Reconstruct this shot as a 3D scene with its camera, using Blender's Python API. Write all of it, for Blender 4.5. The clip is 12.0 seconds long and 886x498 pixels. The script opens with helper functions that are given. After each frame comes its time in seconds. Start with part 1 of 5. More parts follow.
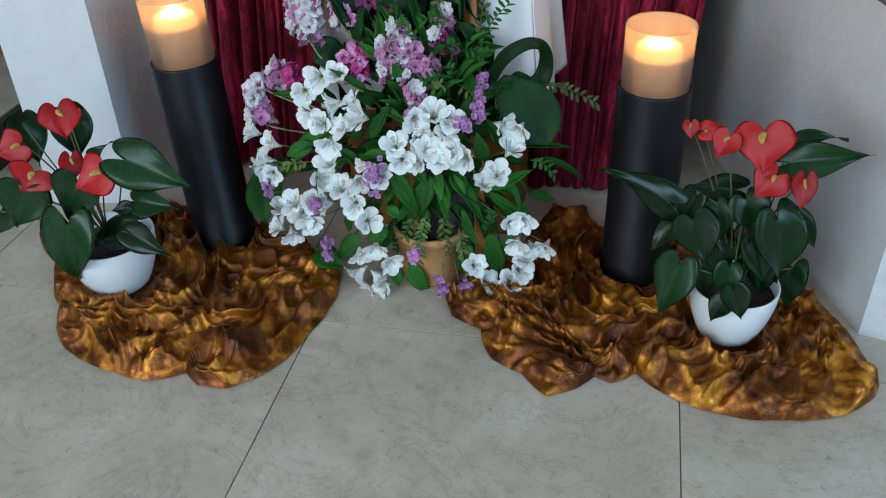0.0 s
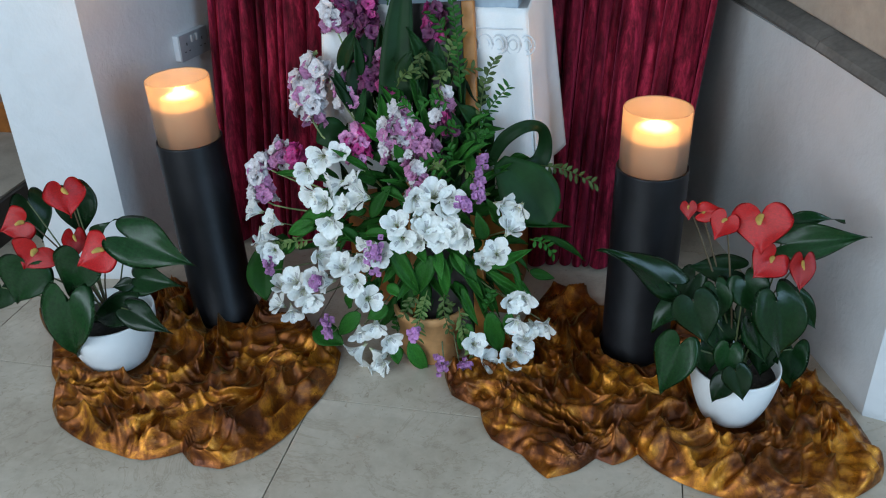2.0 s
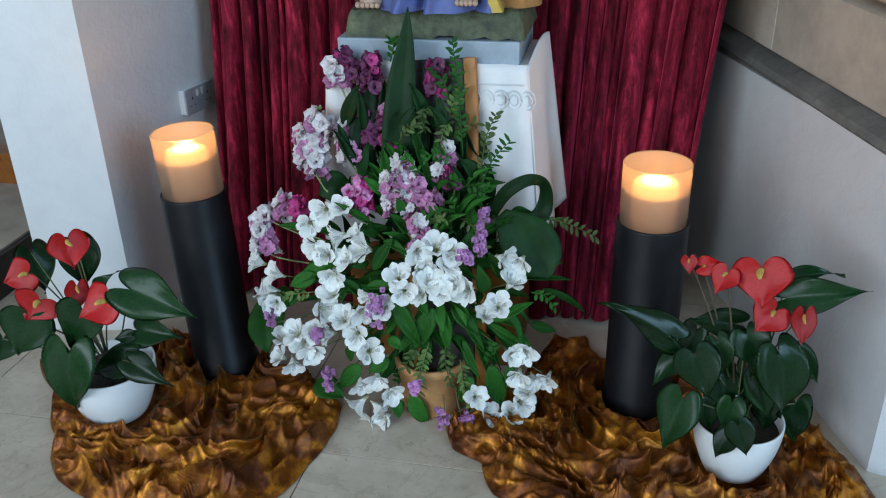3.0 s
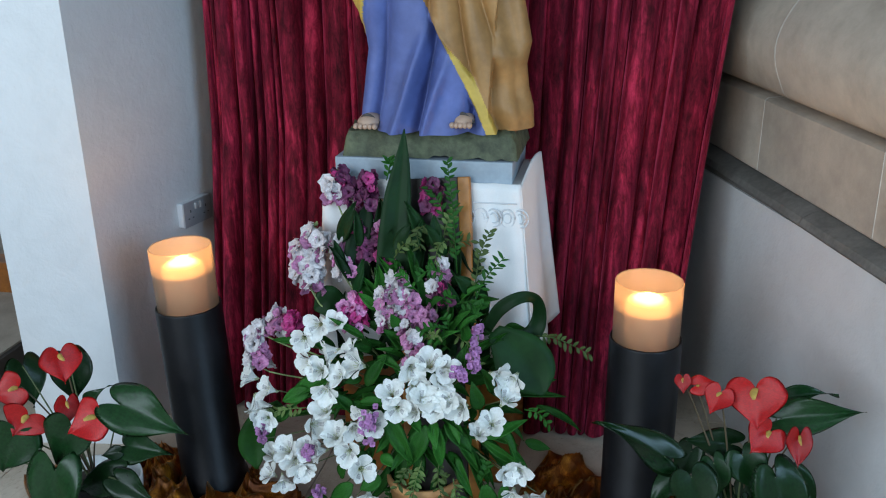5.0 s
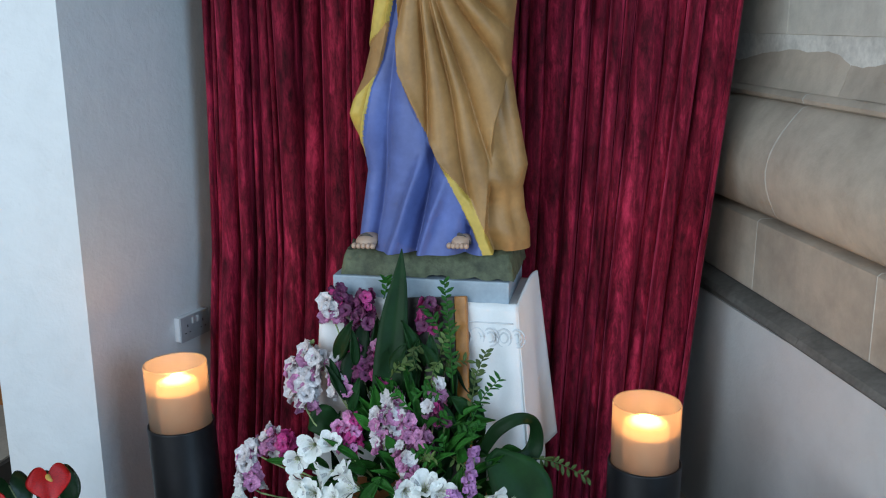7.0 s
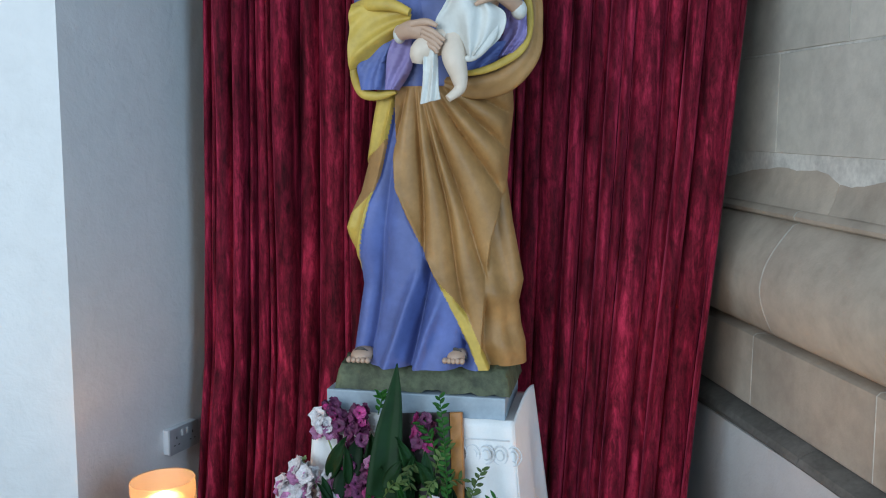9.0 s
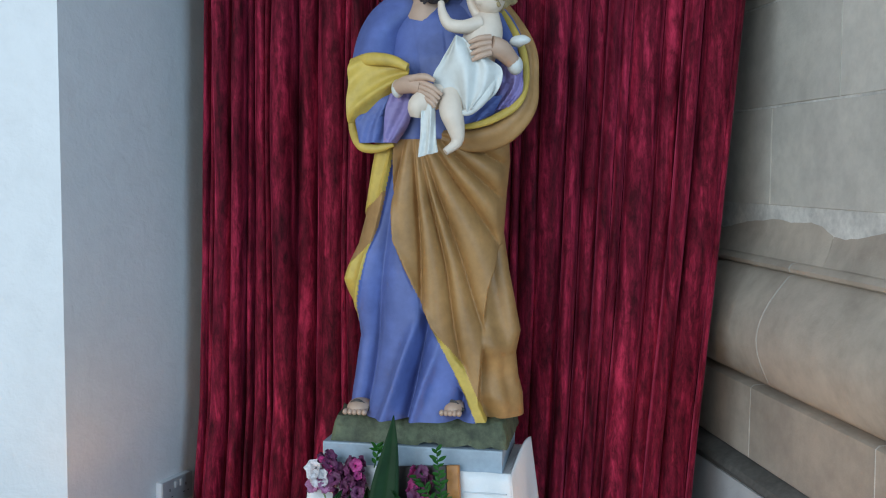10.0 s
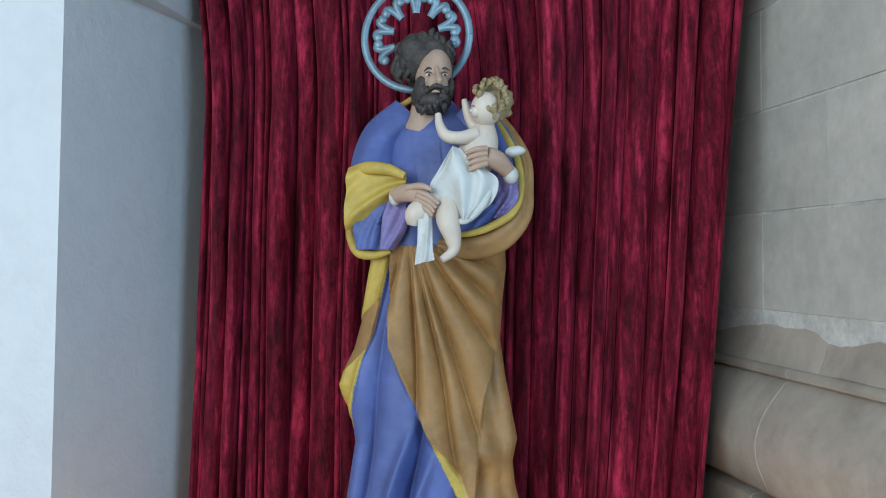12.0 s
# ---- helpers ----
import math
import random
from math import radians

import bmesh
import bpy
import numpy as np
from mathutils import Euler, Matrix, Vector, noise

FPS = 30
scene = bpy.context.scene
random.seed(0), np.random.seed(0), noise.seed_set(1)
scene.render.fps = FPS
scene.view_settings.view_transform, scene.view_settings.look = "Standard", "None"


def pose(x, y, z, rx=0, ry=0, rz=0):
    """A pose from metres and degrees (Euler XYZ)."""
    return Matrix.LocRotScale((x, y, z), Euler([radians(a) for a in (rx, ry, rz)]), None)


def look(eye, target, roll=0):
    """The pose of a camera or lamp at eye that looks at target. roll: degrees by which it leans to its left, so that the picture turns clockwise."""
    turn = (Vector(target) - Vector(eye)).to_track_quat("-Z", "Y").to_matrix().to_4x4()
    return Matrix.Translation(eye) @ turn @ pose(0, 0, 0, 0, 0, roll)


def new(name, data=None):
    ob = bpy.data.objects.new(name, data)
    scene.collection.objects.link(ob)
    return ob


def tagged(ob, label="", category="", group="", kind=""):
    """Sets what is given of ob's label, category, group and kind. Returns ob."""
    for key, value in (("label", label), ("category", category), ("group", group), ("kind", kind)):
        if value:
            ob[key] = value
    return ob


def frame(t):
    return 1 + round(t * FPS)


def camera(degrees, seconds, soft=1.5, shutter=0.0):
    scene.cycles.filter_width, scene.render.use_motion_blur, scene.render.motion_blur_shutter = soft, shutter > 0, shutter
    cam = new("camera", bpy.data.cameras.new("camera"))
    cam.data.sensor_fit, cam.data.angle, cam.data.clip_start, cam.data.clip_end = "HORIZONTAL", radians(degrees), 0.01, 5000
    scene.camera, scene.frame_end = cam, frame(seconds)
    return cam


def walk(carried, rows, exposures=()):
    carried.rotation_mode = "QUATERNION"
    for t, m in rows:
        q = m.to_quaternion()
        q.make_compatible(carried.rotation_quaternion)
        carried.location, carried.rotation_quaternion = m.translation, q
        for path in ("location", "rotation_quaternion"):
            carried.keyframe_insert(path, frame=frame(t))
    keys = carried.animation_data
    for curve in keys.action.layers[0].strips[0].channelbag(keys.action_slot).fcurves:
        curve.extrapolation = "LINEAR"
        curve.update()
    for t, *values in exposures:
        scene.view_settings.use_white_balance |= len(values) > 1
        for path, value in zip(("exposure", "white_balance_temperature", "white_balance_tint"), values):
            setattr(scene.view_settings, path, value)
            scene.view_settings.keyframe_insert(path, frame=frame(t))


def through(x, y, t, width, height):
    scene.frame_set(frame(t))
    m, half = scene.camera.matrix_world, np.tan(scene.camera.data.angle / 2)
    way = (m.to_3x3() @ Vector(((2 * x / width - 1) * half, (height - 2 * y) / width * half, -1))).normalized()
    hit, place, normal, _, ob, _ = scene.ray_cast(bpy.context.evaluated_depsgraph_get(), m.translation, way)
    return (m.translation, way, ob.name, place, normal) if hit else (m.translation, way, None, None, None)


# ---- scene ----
cam = camera(53.7, 12.0, soft=1.1)
PATH = [
    (0.0, (0.0000, 0.0000, 1.5000), (-0.3664, 1.6003, 0.3577), -2.08),
    (0.5, (-0.0014, -0.0007, 1.5029), (-0.3703, 1.6196, 0.3900), -1.95),
    (1.0, (-0.0038, 0.0024, 1.5054), (-0.3730, 1.6428, 0.4224), -1.78),
    (1.5, (-0.0022, 0.0050, 1.5084), (-0.3743, 1.6679, 0.4612), -1.71),
    (2.0, (-0.0010, 0.0005, 1.5132), (-0.3812, 1.6905, 0.5136), -1.68),
    (2.5, (-0.0026, -0.0045, 1.5192), (-0.3892, 1.7126, 0.5695), -1.65),
    (3.0, (-0.0025, -0.0043, 1.5233), (-0.3928, 1.7391, 0.6244), -1.49),
    (5.0, (-0.0051, -0.0071, 1.5583), (-0.3941, 1.8326, 0.8768), -0.86),
    (5.5, (-0.0048, -0.0092, 1.5682), (-0.3956, 1.8500, 0.9433), -0.79),
    (6.0, (-0.0026, -0.0083, 1.5780), (-0.3977, 1.8686, 1.0113), -0.70),
    (6.5, (-0.0012, -0.0072, 1.5857), (-0.3981, 1.8861, 1.0779), -0.54),
    (7.0, (-0.0002, -0.0061, 1.5938), (-0.3973, 1.9019, 1.1446), -0.40),
    (9.0, (-0.0108, -0.0002, 1.6306), (-0.3982, 1.9491, 1.4062), 0.08),
    (9.5, (-0.0122, -0.0013, 1.6375), (-0.3954, 1.9540, 1.4641), 0.18),
    (10.0, (-0.0128, -0.0076, 1.6426), (-0.3927, 1.9524, 1.5252), 0.20),
    (10.5, (-0.0158, -0.0100, 1.6483), (-0.3937, 1.9530, 1.5854), 0.28),
    (11.0, (-0.0206, -0.0147, 1.6551), (-0.3951, 1.9500, 1.6441), 0.46),
    (11.5, (-0.0247, -0.0157, 1.6648), (-0.3917, 1.9499, 1.7063), 0.39),
    (12.0, (-0.0246, -0.0164, 1.6816), (-0.3859, 1.9486, 1.7727), 0.37),
]
walk(cam, [(t, look(eye, target, roll)) for t, eye, target, roll in PATH])

# ---- world and light ----
world = bpy.data.worlds.new("world")
world.use_nodes = True
scene.world = world
sky = world.node_tree.nodes.new("ShaderNodeTexSky")
sky.sky_type, sky.sun_disc = "NISHITA", False
sky.sun_elevation, sky.sun_rotation = radians(40), radians(200)
back = world.node_tree.nodes["Background"]
back.inputs["Strength"].default_value = 0.1
world.node_tree.links.new(sky.outputs["Color"], back.inputs["Color"])


def area_lamp(name, m, w, h, watts, colour):
    data = bpy.data.lights.new(name, "AREA")
    data.shape, data.size, data.size_y = "RECTANGLE", w, h
    data.energy, data.color = watts, colour
    ob = new(name, data)
    ob.matrix_basis = m
    return ob


# daylight of the tall windows behind the camera and at its side
area_lamp("window_daylight", look((-2.8, -3.6, 2.7), (-0.6, 2.2, 0.9)), 4.2, 3.0, 262, (0.69, 0.85, 1.0))
area_lamp("window_daylight", look((4.1, -2.4, 2.6), (-1.5, 2.5, 1.3)), 2.0, 2.4, 195, (0.44, 0.71, 1.0))

# ---- materials ----
def mat(name, build):
    m = bpy.data.materials.new(name)
    m.use_nodes = True
    nt = m.node_tree
    build(nt, nt.nodes["Principled BSDF"])
    return m


def put(nt, kind, **sets):
    n = nt.nodes.new(kind)
    for key, value in sets.items():
        n.inputs[key].default_value = value
    return n


def coords(nt, scale=1.0, space="Object"):
    tc = nt.nodes.new("ShaderNodeTexCoord")
    mp = nt.nodes.new("ShaderNodeMapping")
    s = scale if isinstance(scale, tuple) else (scale, scale, scale)
    mp.inputs["Scale"].default_value = s
    nt.links.new(tc.outputs[space], mp.inputs["Vector"])
    return mp.outputs["Vector"]


def ramp(nt, fac, stops):
    r = nt.nodes.new("ShaderNodeValToRGB")
    e = r.color_ramp.elements
    while len(e) < len(stops):
        e.new(0.5)
    for el, (p, c) in zip(e, stops):
        el.position, el.color = p, (*c, 1)
    nt.links.new(fac, r.inputs["Fac"])
    return r.outputs["Color"]


def noise_at(nt, vec, scale, detail=4, rough=0.55, distortion=0.0):
    n = put(nt, "ShaderNodeTexNoise", Scale=scale, Detail=detail, Roughness=rough, Distortion=distortion)
    nt.links.new(vec, n.inputs["Vector"])
    return n.outputs["Fac"]


def blend(nt, kind, fac, a, b):
    n = nt.nodes.new("ShaderNodeMix")
    n.data_type, n.blend_type = "RGBA", kind
    for socket, value in ((n.inputs[0], fac), (n.inputs[6], a), (n.inputs[7], b)):
        if isinstance(value, bpy.types.NodeSocket):
            nt.links.new(value, socket)
        else:
            socket.default_value = (*value, 1) if isinstance(value, tuple) else value
    return n.outputs[2]


def bump(nt, bsdf, fac, strength, distance):
    b = put(nt, "ShaderNodeBump", Strength=strength, Distance=distance)
    nt.links.new(fac, b.inputs["Height"])
    nt.links.new(b.outputs["Normal"], bsdf.inputs["Normal"])


def simple(name, colour, rough=0.6, metal=0.0, vary=0.12, scale=6.0, fine=60.0, relief=0.15, depth=0.002, spec=0.5, sheen=0.0, through=0.0, rand=0.0):
    """A surface in one main colour with stains at one scale and grain at another."""
    def build(nt, bsdf):
        v = coords(nt)
        big = noise_at(nt, v, scale, 5, 0.6)
        small = noise_at(nt, v, fine, 3, 0.6)
        dark = tuple(c * (1 - vary * 1.6) for c in colour)
        light = tuple(min(1, c * (1 + vary)) for c in colour)
        c1 = ramp(nt, big, [(0.3, dark), (0.7, light)])
        c2 = ramp(nt, small, [(0.3, (1 - vary, 1 - vary, 1 - vary)), (0.7, (1, 1, 1))])
        c = blend(nt, "MULTIPLY", 1.0, c1, c2)
        if rand:
            info = nt.nodes.new("ShaderNodeObjectInfo")
            hsv = nt.nodes.new("ShaderNodeHueSaturation")
            mr = put(nt, "ShaderNodeMapRange", **{"To Min": 1 - rand, "To Max": 1 + rand})
            nt.links.new(info.outputs["Random"], mr.inputs["Value"])
            nt.links.new(mr.outputs["Result"], hsv.inputs["Value"])
            nt.links.new(c, hsv.inputs["Color"])
            c = hsv.outputs["Color"]
        nt.links.new(c, bsdf.inputs["Base Color"])
        bsdf.inputs["Roughness"].default_value = rough
        bsdf.inputs["Metallic"].default_value = metal
        bsdf.inputs["Specular IOR Level"].default_value = spec
        bsdf.inputs["Sheen Weight"].default_value = sheen
        bsdf.inputs["Sheen Roughness"].default_value = 0.35
        if relief:
            bump(nt, bsdf, small, relief, depth)
        if through:
            tr = nt.nodes.new("ShaderNodeBsdfTranslucent")
            nt.links.new(c, tr.inputs["Color"])
            mx = put(nt, "ShaderNodeMixShader", Fac=through)
            out = nt.nodes["Material Output"]
            nt.links.new(bsdf.outputs["BSDF"], mx.inputs[1])
            nt.links.new(tr.outputs["BSDF"], mx.inputs[2])
            nt.links.new(mx.outputs["Shader"], out.inputs["Surface"])
    return mat(name, build)

# ---- building tools ----
def part(name, bm, material, parent=None, label="", smooth=True):
    """Links a bmesh as one mesh object, under a thing or a part if one is given."""
    me = bpy.data.meshes.new(name)
    bm.to_mesh(me)
    bm.free()
    for m in material if isinstance(material, (list, tuple)) else [material]:
        me.materials.append(m)
    if smooth:
        me.polygons.foreach_set("use_smooth", [True] * len(me.polygons))
    ob = new(name, me)
    ob.parent = parent
    if label:
        ob["label"] = label
    return ob


def same_mesh(name, source, m, parent):
    """Another object on the mesh of source, at the pose m."""
    ob = new(name, source.data)
    ob.parent = parent
    ob.matrix_basis = m
    return ob


def thing(name, label, category, at=(0, 0, 0), group="", kind=""):
    ob = new(name)
    ob.location = at
    ob.empty_display_size = 0.05
    return tagged(ob, label, category, group, kind)


def box(bm, lo, hi, bevel=0.0):
    g = bmesh.ops.create_cube(bm, size=1)
    c = [(a + b) / 2 for a, b in zip(lo, hi)]
    s = [b - a for a, b in zip(lo, hi)]
    bmesh.ops.transform(bm, matrix=Matrix.Translation(c) @ Matrix.Diagonal((*s, 1)), verts=g["verts"])
    if bevel:
        edges = list({e for v in g["verts"] for e in v.link_edges})
        bmesh.ops.bevel(bm, geom=edges, offset=bevel, segments=2, affect="EDGES", profile=0.6)


def prism(bm, pts, z0, z1):
    lo = [bm.verts.new((*p, z0)) for p in pts]
    hi = [bm.verts.new((*p, z1)) for p in pts]
    n = len(pts)
    bm.faces.new(lo[::-1])
    bm.faces.new(hi)
    for i in range(n):
        j = (i + 1) % n
        bm.faces.new((lo[i], lo[j], hi[j], hi[i]))


def lathe(bm, profile, seg=48, cx=0.0, cy=0.0, mat_of=None):
    """Turns (radius, z) pairs round the upright axis at cx, cy."""
    rings = []
    for r, z in profile:
        if r < 1e-5:
            rings.append([bm.verts.new((cx, cy, z))])
        else:
            rings.append([bm.verts.new((cx + r * math.cos(a), cy + r * math.sin(a), z)) for a in (2 * math.pi * i / seg for i in range(seg))])
    for k, (a, b) in enumerate(zip(rings, rings[1:])):
        for i in range(seg):
            j = (i + 1) % seg
            if len(a) == 1 and len(b) == 1:
                continue
            q = (a[0], b[j], b[i]) if len(a) == 1 else (a[i], a[j], b[0]) if len(b) == 1 else (a[i], a[j], b[j], b[i])
            f = bm.faces.new(q)
            if mat_of:
                f.material_index = mat_of(k)


def spline(pts, n):
    """Catmull-Rom through points of any length, n samples a span."""
    pts = [np.array(p, float) for p in pts]
    p = [2 * pts[0] - pts[1], *pts, 2 * pts[-1] - pts[-2]]
    out = []
    for i in range(1, len(p) - 2):
        for k in range(n):
            t = k / n
            a, b, c, d = p[i - 1:i + 3]
            out.append(0.5 * (2 * b + (c - a) * t + (2 * a - 5 * b + 4 * c - d) * t * t + (3 * b - a - 3 * c + d) * t ** 3))
    out.append(pts[-1])
    return out


def tube(bm, pts, radii, seg=10, n=5, flat=1.0, mat_index=0, folds=0, fold_amp=0.0, side=(0, 1, 0)):
    """A tapered, capped tube along points; flat < 1 thins it along side; folds: ridges along its length."""
    line = spline([(*p, r) for p, r in zip(pts, radii)], n)
    rings = []
    for i, q in enumerate(line):
        c, r = Vector(q[:3]), max(float(q[3]), 0.0006)
        a, b = line[max(i - 1, 0)], line[min(i + 1, len(line) - 1)]
        t = Vector(b[:3] - a[:3]).normalized()
        s = Vector(side)
        s = (s - t * s.dot(t))
        s = s.normalized() if s.length > 1e-4 else t.orthogonal().normalized()
        u = t.cross(s)
        ring = []
        for k in range(seg):
            w = 2 * math.pi * k / seg
            rr = r + (fold_amp * math.sin(folds * w + 3 * i / len(line)) if folds else 0)
            ring.append(bm.verts.new(c + u * rr * math.cos(w) + s * rr * flat * math.sin(w)))
        rings.append(ring)
    faces = []
    for a, b in zip(rings, rings[1:]):
        for k in range(seg):
            j = (k + 1) % seg
            faces.append(bm.faces.new((a[k], a[j], b[j], b[k])))
    faces.append(bm.faces.new(rings[0][::-1]))
    faces.append(bm.faces.new(rings[-1]))
    for f in faces:
        f.material_index = mat_index


def ball(bm, c, r, seg=16, rings=12, mat_index=0, m=None, wob=0.0, wob_scale=30.0):
    """An ellipsoid with an uneven surface; r: radius or three of them."""
    r = r if isinstance(r, tuple) else (r, r, r)
    def at(a, b):
        d = Vector((math.cos(a) * math.cos(b) * r[0], math.sin(a) * math.cos(b) * r[1], math.sin(b) * r[2]))
        d *= 1 + (wob * noise.noise(d * wob_scale + Vector(c) * 9) if wob else 0)
        return bm.verts.new((m @ d if m else d) + Vector(c))
    grid = [[at(2 * math.pi * i / seg, math.pi * (j / rings - 0.5)) for i in range(seg)] for j in range(1, rings)]
    low, high = at(0, -math.pi / 2), at(0, math.pi / 2)
    for i in range(seg):
        k = (i + 1) % seg
        bm.faces.new((low, grid[0][k], grid[0][i])).material_index = mat_index
        bm.faces.new((high, grid[-1][i], grid[-1][k])).material_index = mat_index
        for a, b in zip(grid, grid[1:]):
            bm.faces.new((a[i], a[k], b[k], b[i])).material_index = mat_index


def sheet(bm, rows, mat_index=0, thick=0.0):
    """A surface through rows of points; with thick, a closed shell of that thickness."""
    vs = [[bm.verts.new(p) for p in row] for row in rows]
    fs = []
    for a, b in zip(vs, vs[1:]):
        for i in range(len(a) - 1):
            f = bm.faces.new((a[i], a[i + 1], b[i + 1], b[i]))
            f.material_index = mat_index
            fs.append(f)
    if thick:
        bm.normal_update()
        bmesh.ops.solidify(bm, geom=fs, thickness=thick)
    return fs


def marble(nt, bsdf):
    v = coords(nt, 1.0, "Object")
    info = nt.nodes.new("ShaderNodeObjectInfo")
    shift = nt.nodes.new("ShaderNodeVectorMath")
    shift.operation = "MULTIPLY_ADD"
    shift.inputs[1].default_value, shift.inputs[2].default_value = (1, 1, 1), (0, 0, 0)
    comb = nt.nodes.new("ShaderNodeCombineXYZ")
    mul = put(nt, "ShaderNodeMath")
    mul.operation = "MULTIPLY"
    mul.inputs[1].default_value = 37.0
    nt.links.new(info.outputs["Random"], mul.inputs[0])
    nt.links.new(mul.outputs[0], comb.inputs["X"])
    nt.links.new(v, shift.inputs[0])
    nt.links.new(comb.outputs[0], shift.inputs[2])
    p = shift.outputs[0]
    cloud = noise_at(nt, p, 3.2, 6, 0.62, 0.6)
    fine = noise_at(nt, p, 26, 5, 0.65, 0.3)
    vein = noise_at(nt, p, 2.3, 7, 0.7, 2.2)
    c = ramp(nt, cloud, [(0.28, (0.41, 0.335, 0.255)), (0.5, (0.50, 0.425, 0.335)), (0.72, (0.59, 0.51, 0.415))])
    c = blend(nt, "MULTIPLY", 0.8, c, ramp(nt, fine, [(0.3, (0.82, 0.81, 0.79)), (0.65, (1, 1, 1))]))
    lines = ramp(nt, vein, [(0.485, (1, 1, 1)), (0.498, (0.72, 0.68, 0.62)), (0.503, (0.75, 0.71, 0.66)), (0.52, (1, 1, 1))])
    c = blend(nt, "MULTIPLY", 0.55, c, lines)
    pit = noise_at(nt, p, 46, 3, 0.7, 0.8)
    spots = noise_at(nt, p, 5.5, 3, 0.6)
    c = blend(nt, "MULTIPLY", 0.7, c, ramp(nt, pit, [(0.30, (0.58, 0.52, 0.46)), (0.37, (1, 1, 1))]))
    c = blend(nt, "ADD", ramp(nt, spots, [(0.66, (0, 0, 0)), (0.74, (1, 1, 1))]), c, (0.07, 0.065, 0.055))
    nt.links.new(c, bsdf.inputs["Base Color"])
    r = nt.nodes.new("ShaderNodeMapRange")
    r.inputs["To Min"].default_value, r.inputs["To Max"].default_value = 0.26, 0.42
    nt.links.new(fine, r.inputs["Value"])
    nt.links.new(r.outputs["Result"], bsdf.inputs["Roughness"])
    bump(nt, bsdf, fine, 0.05, 0.002)


def plaster(colour):
    def build(nt, bsdf):
        v = coords(nt)
        big = noise_at(nt, v, 1.6, 4, 0.5)
        mid = noise_at(nt, v, 14, 4, 0.6, 0.4)
        fine = noise_at(nt, v, 75, 3, 0.6)
        c = ramp(nt, big, [(0.3, tuple(k * 0.93 for k in colour)), (0.7, colour)])
        c = blend(nt, "MULTIPLY", 0.6, c, ramp(nt, mid, [(0.25, (0.9, 0.9, 0.9)), (0.6, (1, 1, 1))]))
        nt.links.new(c, bsdf.inputs["Base Color"])
        bsdf.inputs["Roughness"].default_value = 0.5
        h = blend(nt, "ADD", 0.35, mid, fine)
        bump(nt, bsdf, h, 0.55, 0.006)
    return build


def stone(nt, bsdf, tones=((0.34, 0.285, 0.225), (0.47, 0.40, 0.325), (0.57, 0.49, 0.395))):
    v = coords(nt)
    info = nt.nodes.new("ShaderNodeObjectInfo")
    big = noise_at(nt, v, 3.0, 5, 0.6)
    mid = noise_at(nt, v, 16, 6, 0.7)
    fine = noise_at(nt, v, 110, 3, 0.6)
    c = ramp(nt, big, list(zip((0.3, 0.5, 0.7), tones)))
    c = blend(nt, "MULTIPLY", 0.6, c, ramp(nt, mid, [(0.3, (0.74, 0.74, 0.74)), (0.6, (1, 1, 1))]))
    hsv = nt.nodes.new("ShaderNodeHueSaturation")
    mr = put(nt, "ShaderNodeMapRange", **{"To Min": 0.85, "To Max": 1.12})
    nt.links.new(info.outputs["Random"], mr.inputs["Value"])
    nt.links.new(mr.outputs["Result"], hsv.inputs["Value"])
    nt.links.new(c, hsv.inputs["Color"])
    nt.links.new(hsv.outputs["Color"], bsdf.inputs["Base Color"])
    bsdf.inputs["Roughness"].default_value = 0.75
    bump(nt, bsdf, blend(nt, "ADD", 0.4, mid, fine), 0.35, 0.005)


def velvet(nt, bsdf):
    """Crushed pile: patches lying up and down, fine streaks along the drop, their sheen put into the colour."""
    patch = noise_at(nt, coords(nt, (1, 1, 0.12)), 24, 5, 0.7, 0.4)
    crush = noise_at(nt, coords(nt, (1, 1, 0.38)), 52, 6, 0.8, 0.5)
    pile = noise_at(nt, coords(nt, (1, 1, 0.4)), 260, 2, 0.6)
    # sheen painted in: near-black to bright pink-red patches in the base colour
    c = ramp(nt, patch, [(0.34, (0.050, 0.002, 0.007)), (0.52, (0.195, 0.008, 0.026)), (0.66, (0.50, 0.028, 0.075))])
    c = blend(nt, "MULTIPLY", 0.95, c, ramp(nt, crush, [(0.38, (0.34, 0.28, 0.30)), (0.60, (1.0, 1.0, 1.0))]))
    nt.links.new(c, bsdf.inputs["Base Color"])
    bsdf.inputs["Roughness"].default_value = 0.7
    bsdf.inputs["Specular IOR Level"].default_value = 0.12
    w = put(nt, "ShaderNodeMapRange", **{"From Min": 0.35, "From Max": 0.68, "To Min": 0.1, "To Max": 1.0})
    nt.links.new(patch, w.inputs["Value"])
    nt.links.new(w.outputs["Result"], bsdf.inputs["Sheen Weight"])
    bsdf.inputs["Sheen Roughness"].default_value = 0.42
    bsdf.inputs["Sheen Tint"].default_value = (0.95, 0.13, 0.27, 1)
    bump(nt, bsdf, blend(nt, "ADD", 0.5, crush, pile), 0.4, 0.004)


